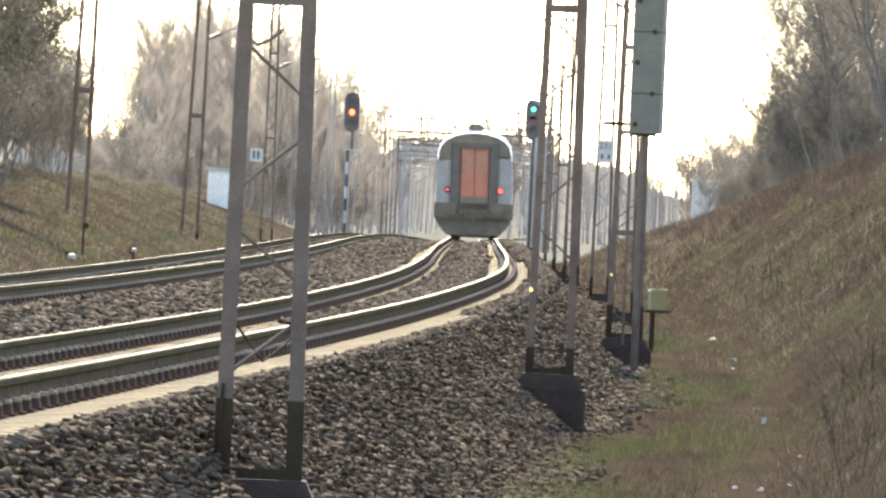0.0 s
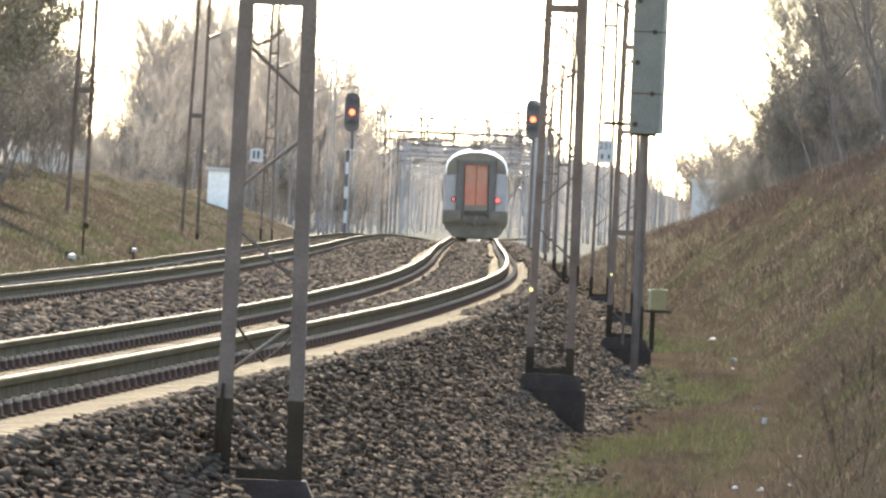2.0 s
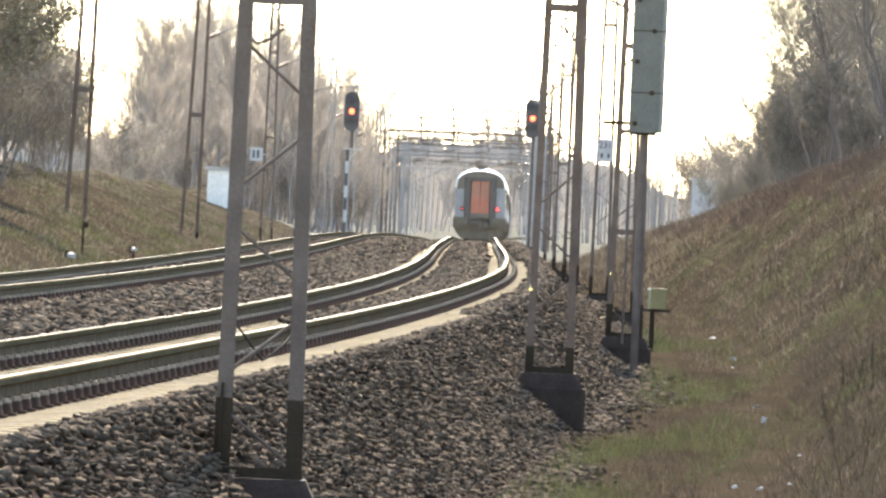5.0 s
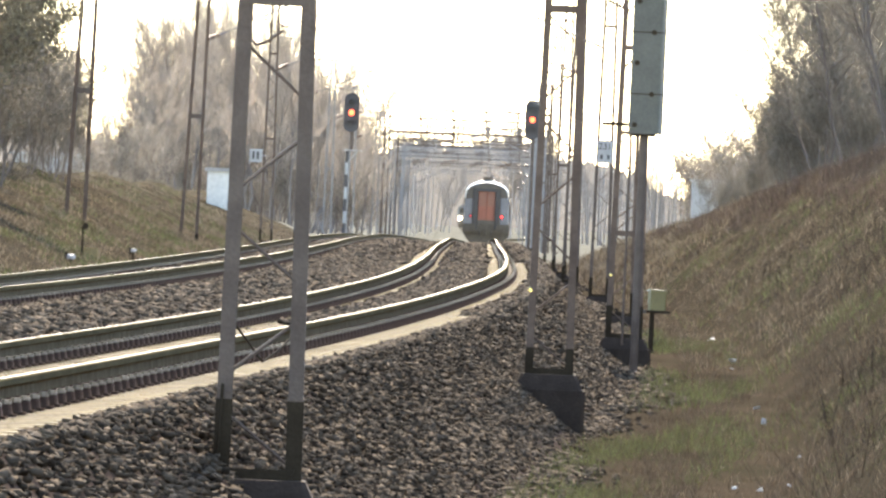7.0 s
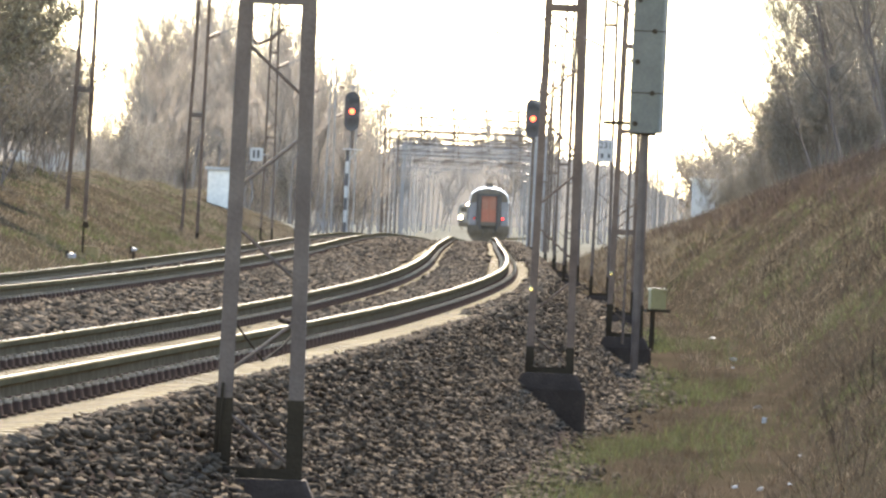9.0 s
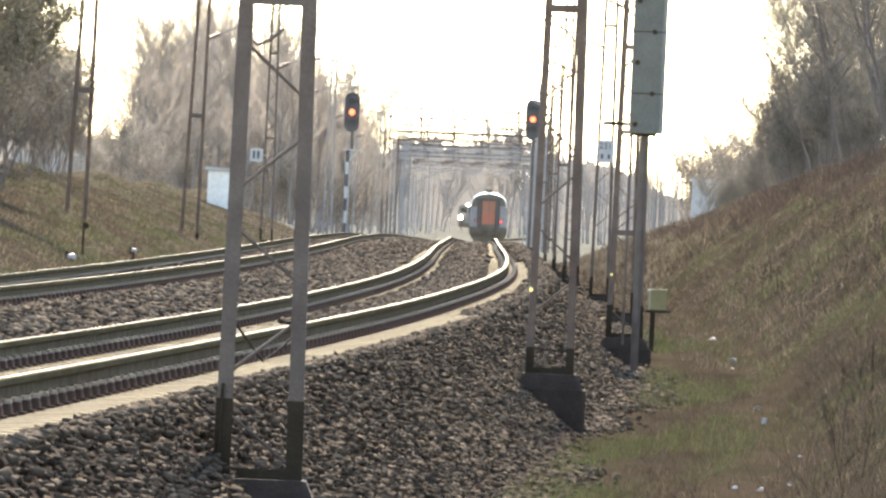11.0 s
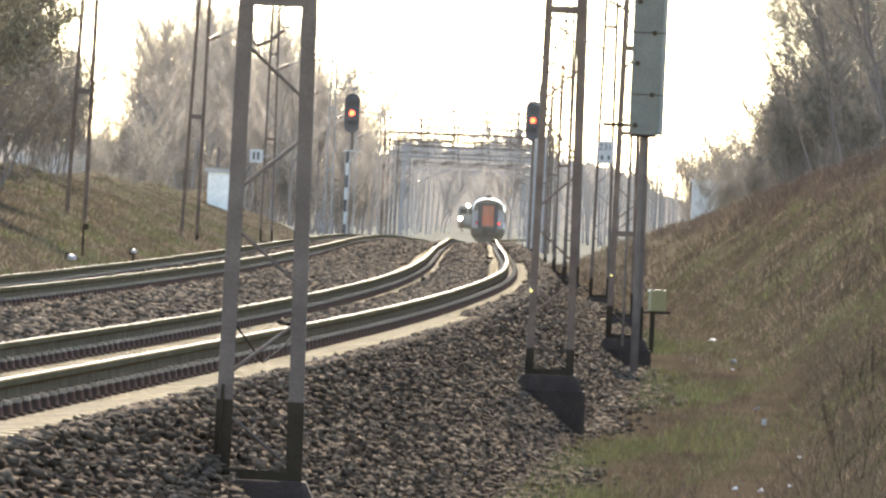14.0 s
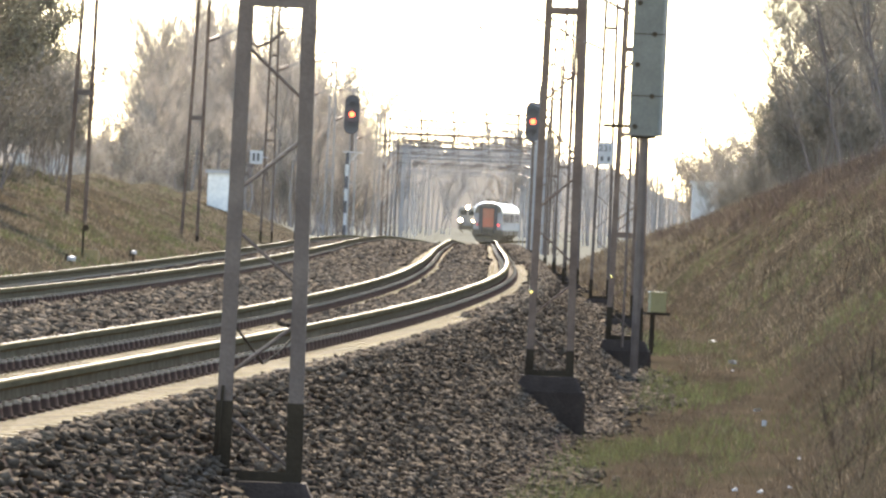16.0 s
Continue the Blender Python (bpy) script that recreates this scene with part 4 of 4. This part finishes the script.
def twig_soup(twigs, thick):
    vs, ts = [], []
    for pts, rad in twigs:
        k = len(vs)
        if len(pts) == 2:   # a last twig: two crossed blades
            w, p, q = max(rad[0] * 0.7, thick), pts[0], pts[1]
            vs += [p + Vector((w, 0, 0)), p - Vector((w, 0, 0)), q, p + Vector((0, w, 0)), p - Vector((0, w, 0))]
            ts += [(k, k + 1, k + 2), (k + 3, k + 4, k + 2)]
            continue
        for i, (p, r) in enumerate(zip(pts, rad)):
            w = max(r, thick) * (1.0 if i < len(pts) - 1 else 0.4)
            vs += [p + Vector((w, 0, 0)), p + Vector((-w * 0.5, w * 0.87, 0)), p + Vector((-w * 0.5, -w * 0.87, 0))]
        for i in range(len(pts) - 1):
            for j in range(3):
                a, c, e, g = k + 3 * i + j, k + 3 * i + (j + 1) % 3, k + 3 * i + 3 + (j + 1) % 3, k + 3 * i + 3 + j
                ts += [(a, c, e), (a, e, g)]
    return np.array([tuple(v) for v in vs], np.float32), np.array(ts, np.int32)


def leaf_soup(points, rng, size, n, spread):
    pts = np.array([tuple(p) for p in points], float)
    c = pts[rng.integers(0, len(pts), n)] + rng.normal(0, spread, (n, 3))
    a, e = rng.normal(size=(n, 3)), rng.normal(size=(n, 3))
    a /= np.linalg.norm(a, axis=1)[:, None]
    e = np.cross(a, e)
    e /= np.linalg.norm(e, axis=1)[:, None]
    s = size * rng.uniform(0.5, 1.4, n)[:, None]
    v = np.stack([c - a * s - e * s * 0.4, c - a * s * 0.6 + e * s * 0.55, c + a * s * 1.2], 1).reshape(-1, 3)
    return v, np.arange(n * 3).reshape(-1, 3)


def tree_meshes(seed, tall, top, thick, limb=1.0, leaves=0, leaf=0.05, leaf_mat=None, stems=1, bark=None, twig=None, lean=0.0, up=1.0, keep=0.75, kids=(18, 12, 16)):
    rng = random.Random(seed)
    rng.up, rng.keep, rng.kids = up, keep, kids
    b, twigs = Build(), []
    for s in range(stems):
        a = rng.random() * 6.283
        out = (0.0 if stems == 1 else 0.35) + lean
        grow(b, twigs, rng, Vector((math.cos(a) * 0.25 * (stems > 1), math.sin(a) * 0.25 * (stems > 1), -0.15)), Vector((math.cos(a) * out, math.sin(a) * out, 1)).normalized(),
             tall * 0.012 * limb, tall * rng.uniform(0.8, 1.0), 0, top)
    trunk = b.mesh("trunk", bark or M_BARK, True)
    v, t = twig_soup(twigs, thick)
    crown = soup("crown", v, t, twig or M_TWIG)
    fol = None
    if leaves:
        lv, lt = leaf_soup([p for pts, _ in twigs for p in pts[1:]], np.random.default_rng(seed), leaf, leaves, leaf * 3.2)
        fol = soup("foliage", lv, lt, leaf_mat)
    return trunk, crown, fol


def plant(meshes, name, label, category, x, d, z, turn=0.0, size=1.0, group=""):
    t = thing(name, label, category, pose(x, d, z, 0, 0, turn) @ Matrix.Scale(size, 4), group)
    for nm, me in zip(("trunk", "crown", "foliage"), meshes):
        if me:
            part(nm, me, None, t)
    return t


rng_ = random.Random(11)
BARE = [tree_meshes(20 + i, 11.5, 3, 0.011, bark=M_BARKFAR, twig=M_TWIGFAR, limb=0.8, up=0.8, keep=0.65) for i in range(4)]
BROWN = [tree_meshes(40 + i, 7.6, 3, 0.008, limb=0.55, leaves=9000, leaf=0.03, leaf_mat=M_DRYLEAF, stems=3, up=0.15, keep=0.5, kids=(15, 9, 9)) for i in range(3)]
BUSH = [tree_meshes(60 + i, 3.2, 3, 0.008, limb=0.6, stems=3, leaves=2500, leaf=0.04, twig=M_TWIGFAR, leaf_mat=M_DRYLEAF, up=0.3, keep=0.55, kids=(12, 9, 8)) for i in range(3)]
THICKET = [tree_meshes(140 + i, 3.2, 3, 0.008, limb=0.5, stems=4, leaves=3000, leaf=0.035, leaf_mat=M_DRYLEAF, up=0.3, keep=0.55, kids=(13, 8, 9)) for i in range(3)]
EVER = [tree_meshes(80 + i, 6.5, 3, 0.007, leaves=52000, leaf=0.05, leaf_mat=M_LEAF, stems=4, up=0.0, keep=0.5, kids=(17, 9, 7)) for i in range(2)]
DIST = [tree_meshes(110 + i, 11.5, 3, 0.05, bark=M_BARKFAR, twig=M_TWIGFAR, limb=0.9, up=0.45, keep=0.6, kids=(17, 9, 8)) for i in range(2)]
FAR = [tree_meshes(90 + i, 13.0, 2, 0.02, limb=0.7, bark=M_HAZEWOOD, twig=M_HAZEWOOD, kids=(17, 9, 7)) for i in range(3)]


def gz(x, d):
    return float(ground_z(x - float(far_x(d)), min(d, 1650)))


for i, (x, d, s) in enumerate(((9.6, 236, 0.95), (11.2, 261, 1.05), (10.4, 284, 1.0), (12.4, 305, 1.15), (11.1, 325, 0.8), (12.0, 350, 1.0), (11.4, 373, 0.5), (13.2, 393, 0.7), (12.4, 422, 0.42), (13.2, 449, 0.42), (12.6, 495, 0.45), (14.0, 520, 0.5), (10.2, 248, 1.0), (12.2, 272, 1.2), (11.3, 295, 1.1), (13.4, 337, 1.2), (12.6, 366, 0.95), (12.4, 396, 0.45), (14.6, 412, 0.9), (10.3, 307, 0.75))):
    plant(BROWN[i % 3], "tree", "leafless brown tree with withered leaves on the bank", "tree", x, d, gz(x, d), 77 * i, s, "bank trees")
for i in range(58):
    d = 228 + 4.6 * i + rng_.uniform(-3, 3)
    x = 9.8 + rng_.uniform(-0.3, 3.2) + (d - 231) * 0.0073
    plant(THICKET[i % 3], "bush", "tangled brown leafless bush on the bank", "bush", x, d, gz(x, d), 50 * i, rng_.uniform(0.7, 1.1) * (1 if d < 396 else 0.6), "bank bushes")
for i, (x, d, s) in enumerate(((-8.9, 195, 0.8), (-9.9, 211, 0.85), (-10.2, 231, 0.6), (-11.2, 248, 0.9))):
    plant(EVER[i % 2], "tree", "dark evergreen tree overhanging the bank", "tree", x, d, gz(x, d), 130 * i, s, "evergreen trees")
for i in range(34):
    x, d = -9.8 - rng_.uniform(0, 2.8), 212 + 2.9 * i
    plant(THICKET[i % 3], "bush", "tangled brown leafless bush on the bank", "bush", x, d, gz(x, d), 70 * i, rng_.uniform(0.75, 1.1), "bank bushes")
for i in range(52):
    f = ((i * 29) % 52 + 0.5) / 52
    x0 = lerp(-17.5, -4.3, f) + rng_.uniform(-0.3, 0.3)
    d = 610 + i * 3.5
    tall = np.interp(x0, [-17.4, -15.6, -14.0, -12.5, -10, -8, -6, -4.3], [0.74, 0.95, 1.12, 1.04, 0.93, 0.88, 0.8, 0.66])
    x = x0 * d / 627
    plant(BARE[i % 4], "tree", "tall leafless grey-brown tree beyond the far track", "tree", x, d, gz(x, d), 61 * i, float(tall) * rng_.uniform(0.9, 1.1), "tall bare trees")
for i in range(30):
    x, d = -24 + 0.62 * i + rng_.uniform(-0.4, 0.4), 660 + rng_.uniform(0, 150)
    plant(BUSH[i % 3], "bush", "tangled brown leafless bush on the bank", "bush", x, d, gz(x, d), 33 * i, rng_.uniform(1.0, 1.8), "bank bushes")
for i in range(24):
    x, d = lerp(-35, -8, ((i * 13) % 24) / 24), 825 + i * 11.5
    plant(BARE[i % 4], "tree", "tall leafless grey-brown tree beyond the far track", "tree", x, d, gz(x, d), 47 * i, rng_.uniform(0.62, 0.85) if x > -24 else rng_.uniform(0.5, 0.8), "tall bare trees")

for i, (x, d, s) in enumerate(((15.6, 668, 1.6), (16.2, 672, 1.9), (16.9, 660, 2.0), (17.5, 676, 2.1), (18.2, 690, 2.0), (13.4, 540, 0.5), (15.4, 570, 1.2), (16.2, 580, 1.7), (17.0, 600, 1.8))):
    plant(BUSH[i % 3], "bush", "pale leafless bush beside the shed on the bank", "bush", x, d, gz(x, d), 80 * i, s, "small bank bushes")

for i in range(10):
    x, d = -18.6 + 0.42 * i + rng_.uniform(-0.3, 0.3), 520 + 9 * ((i * 7) % 10)
    plant(BUSH[i % 3], "bush", "hazy leafless bush on the far side of the cutting", "bush", x, d, gz(x, d), 41 * i, rng_.uniform(0.9, 1.25), "far bank bushes")

for i in range(24):
    d = 710 + i * 15
    x = lerp(-17, -4.5, ((i * 7) % 24) / 24) * d / 792
    plant(BUSH[i % 3], "bush", "pale leafless scrub beyond the crest of the line", "bush", x, d, gz(x, d), 29 * i, rng_.uniform(0.9, 1.5), "distant scrub")


for i, (x, d, s) in enumerate(((9.5, 1650, 1.35), (12.5, 1716, 1.42), (15.5, 1666, 1.25), (-5.0, 1287, 1.0), (-8.5, 1320, 0.95))):
    plant(DIST[i % 2], "tree", "hazy leafless tree beside the distant tracks", "tree", x, d, gz(x, d), 100 + 53 * i, s, "distant track trees")


def far_woods():
    rng = random.Random(8)
    vs, ts, k = [], [], 0
    for me_set, count in ((FAR, 60),):
        for i in range(count):
            d = rng.uniform(1485, 2060)
            x = rng.uniform(-34, 46) * d / 1732
            if abs(x - 5.5) < 4.5 and d < 1900:
                continue
            m = pose(x, d, -2.6, 0, 0, rng.uniform(0, 360)) @ Matrix.Scale(rng.uniform(0.65, 1.1), 4)
            for me in me_set[i % 3][:2]:
                me.calc_loop_triangles()
                v = np.empty(len(me.vertices) * 3, np.float32)
                me.vertices.foreach_get("co", v)
                t = np.empty(len(me.loop_triangles) * 3, np.int32)
                me.loop_triangles.foreach_get("vertices", t)
                mm = np.array(m)
                vs.append(v.reshape(-1, 3) @ mm[:3, :3].T + mm[:3, 3])
                ts.append(t.reshape(-1, 3) + k)
                k += len(me.vertices)
    b = Build()
    for i in range(330):
        d = rng.uniform(1056, 1900)
        x = rng.uniform(-24, 44) * d / 1732
        off = x - float(line_x(min(d, 1650)))
        if -9 < off < 5 or abs(x - LOCO[0]) < 4.5:
            continue
        h, r0, k0 = rng.uniform(7, 14), rng.uniform(0.06, 0.12), rng.gauss(0, 0.3)
        z0 = float(ground_z(off, min(d, 1650))) - 0.3
        b.tube([(x, d, z0), (x + k0 * 0.4, d, z0 + h * 0.5), (x + k0, d, z0 + h)], [r0, r0 * 0.8, r0 * 0.2], 4, False)
        for c in range(7):
            f = rng.uniform(0.45, 0.95)
            s = rng.choice((-1, 1)) * rng.uniform(0.5, 1.3)
            b.tube([(x + k0 * f, d, z0 + h * f), (x + k0 * f + s, d + rng.uniform(-0.5, 0.5), z0 + h * f + rng.uniform(0.6, 1.6))], [r0 * 0.4, 0.012], 3, False)
    v4 = np.array(b.v, np.float32)
    t4 = np.array([q for fc in b.f for q in ((fc[0], fc[1], fc[2]), (fc[0], fc[2], fc[3]))], np.int32)
    vs.append(v4), ts.append(t4 + k)
    tagged(new("distant_woods", soup("distant_woods", np.concatenate(vs), np.concatenate(ts), M_HAZEWOOD)), "distant leafless woods with haze in their pale colour", "woods", kind="stuff")


far_woods()


# ---- hazy distance: a self-lit sheet ----
def backdrop():
    m = bpy.data.materials.new("hazy distance")
    m.use_nodes = True
    n, l = m.node_tree.nodes, m.node_tree.links
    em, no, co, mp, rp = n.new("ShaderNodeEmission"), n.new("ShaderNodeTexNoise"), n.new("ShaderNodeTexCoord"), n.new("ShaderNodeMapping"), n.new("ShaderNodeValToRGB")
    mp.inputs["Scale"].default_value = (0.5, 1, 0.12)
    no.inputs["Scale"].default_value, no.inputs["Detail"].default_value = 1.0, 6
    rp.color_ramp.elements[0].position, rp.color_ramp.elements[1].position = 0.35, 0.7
    # the grey of the haze-lit woods is emitted by the sheet itself
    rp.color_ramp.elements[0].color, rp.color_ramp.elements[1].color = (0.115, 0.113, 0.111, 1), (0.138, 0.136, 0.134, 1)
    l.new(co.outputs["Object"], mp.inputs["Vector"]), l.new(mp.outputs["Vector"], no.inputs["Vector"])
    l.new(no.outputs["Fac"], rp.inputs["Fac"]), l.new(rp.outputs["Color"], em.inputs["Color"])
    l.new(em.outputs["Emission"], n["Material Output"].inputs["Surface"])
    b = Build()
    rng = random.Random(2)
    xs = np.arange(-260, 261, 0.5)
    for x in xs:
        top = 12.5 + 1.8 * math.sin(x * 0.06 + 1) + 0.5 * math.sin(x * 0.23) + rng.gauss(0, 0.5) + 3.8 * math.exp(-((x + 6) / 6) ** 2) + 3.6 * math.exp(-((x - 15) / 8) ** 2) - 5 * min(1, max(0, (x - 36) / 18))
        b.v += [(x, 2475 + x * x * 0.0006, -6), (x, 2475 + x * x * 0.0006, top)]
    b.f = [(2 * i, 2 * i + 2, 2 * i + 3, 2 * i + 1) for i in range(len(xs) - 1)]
    tagged(new("backdrop", b.mesh("backdrop", m)), "self-lit grey sheet standing for hazy distant woods", "backdrop", kind="structure")


backdrop()


# ---- litter on the grass ----
def litter(x, d, z, s, seed):
    rng = random.Random(seed)
    vs = [(rng.uniform(-1, 1) * s, rng.uniform(-1, 1) * s, abs(rng.gauss(0, 0.5)) * s) for _ in range(14)]
    bm = bmesh.new()
    for v in vs:
        bm.verts.new(v)
    bmesh.ops.convex_hull(bm, input=bm.verts)
    me = bpy.data.meshes.new("litter")
    bm.to_mesh(me)
    bm.free()
    me.materials.append(M_LITTER)
    tagged(part("litter", me, None, at=pose(x, d, z)), "crumpled white plastic litter on the grass", "litter", group="litter")


for i, (x, d, s) in enumerate(((4.1, 155.8, 0.09), (3.46, 120.7, 0.07), (3.32, 113.3, 0.05), (4.49, 184, 0.10), (2.51, 85.7, 0.045), (2.33, 86.2, 0.03), (2.1, 81, 0.035), (2.67, 83.5, 0.03), (3.0, 91.8, 0.025), (3.9, 148, 0.04))):
    litter(x, d, gz(x, d) + 0.02, s * 0.75, i)


# ---- stake and concrete block beside the far track ----
st = thing("stake", "thin dark iron stake with a knob beside the track", "stake", pose(-6.63, 206, -0.2))
part("shaft", Build().tube([(0, 0, -0.2), (0, 0, 0.62)], 0.022, 6), M_TAR, st)
part("knob", Build().disc(0.04, -0.02, 0.6, 0.06, 0.05, 10), M_TAR, st)
bk = thing("concrete_block", "small grey concrete block beside the stake", "block", pose(-6.5, 207, -0.14))
part("block", Build().box(0, 0, 0.02, 0.3, 0.25, 0.24, bevel=0.03, top=0.92), M_CONC, bk)


# ---- what moves ----
def motions():
    step = 0.5
    for k, c in enumerate(coaches):
        rows = []
        for i in range(int(16 / step) + 1):
            t = i * step
            d = 412.5 + 41.25 * t + k * (LENGTH + 0.35)
            a, e = along(d), along(d + LENGTH)
            y = (e.translation - a.translation).normalized()
            up = (a.to_3x3() @ Vector((0, 0, 1)) + e.to_3x3() @ Vector((0, 0, 1))).normalized()
            x = y.cross(up).normalized()
            z = x.cross(y)
            m = Matrix((x, y, z)).transposed().to_4x4()
            rows.append((t, Matrix.Translation(a.translation) @ m))
        walk(c, rows)
    shutters = [o for o in right_signal.children if o.name.startswith("shutter")]
    for o in shutters:
        z = o.matrix_basis.translation.z
        if z > out_z[1] + 0.1:   # green lamp: covered from 1.4 s
            walk(o, [(0, pose(0, 0, z - 0.25)), (1.3, pose(0, 0, z - 0.25)), (1.45, pose(0, 0, z)), (16, pose(0, 0, z))])
        else:                    # red lamp: shown from 1.95 s
            walk(o, [(0, pose(0, 0, z)), (1.85, pose(0, 0, z)), (1.97, pose(0, 0, z - 0.25)), (16, pose(0, 0, z - 0.25))])


motions()
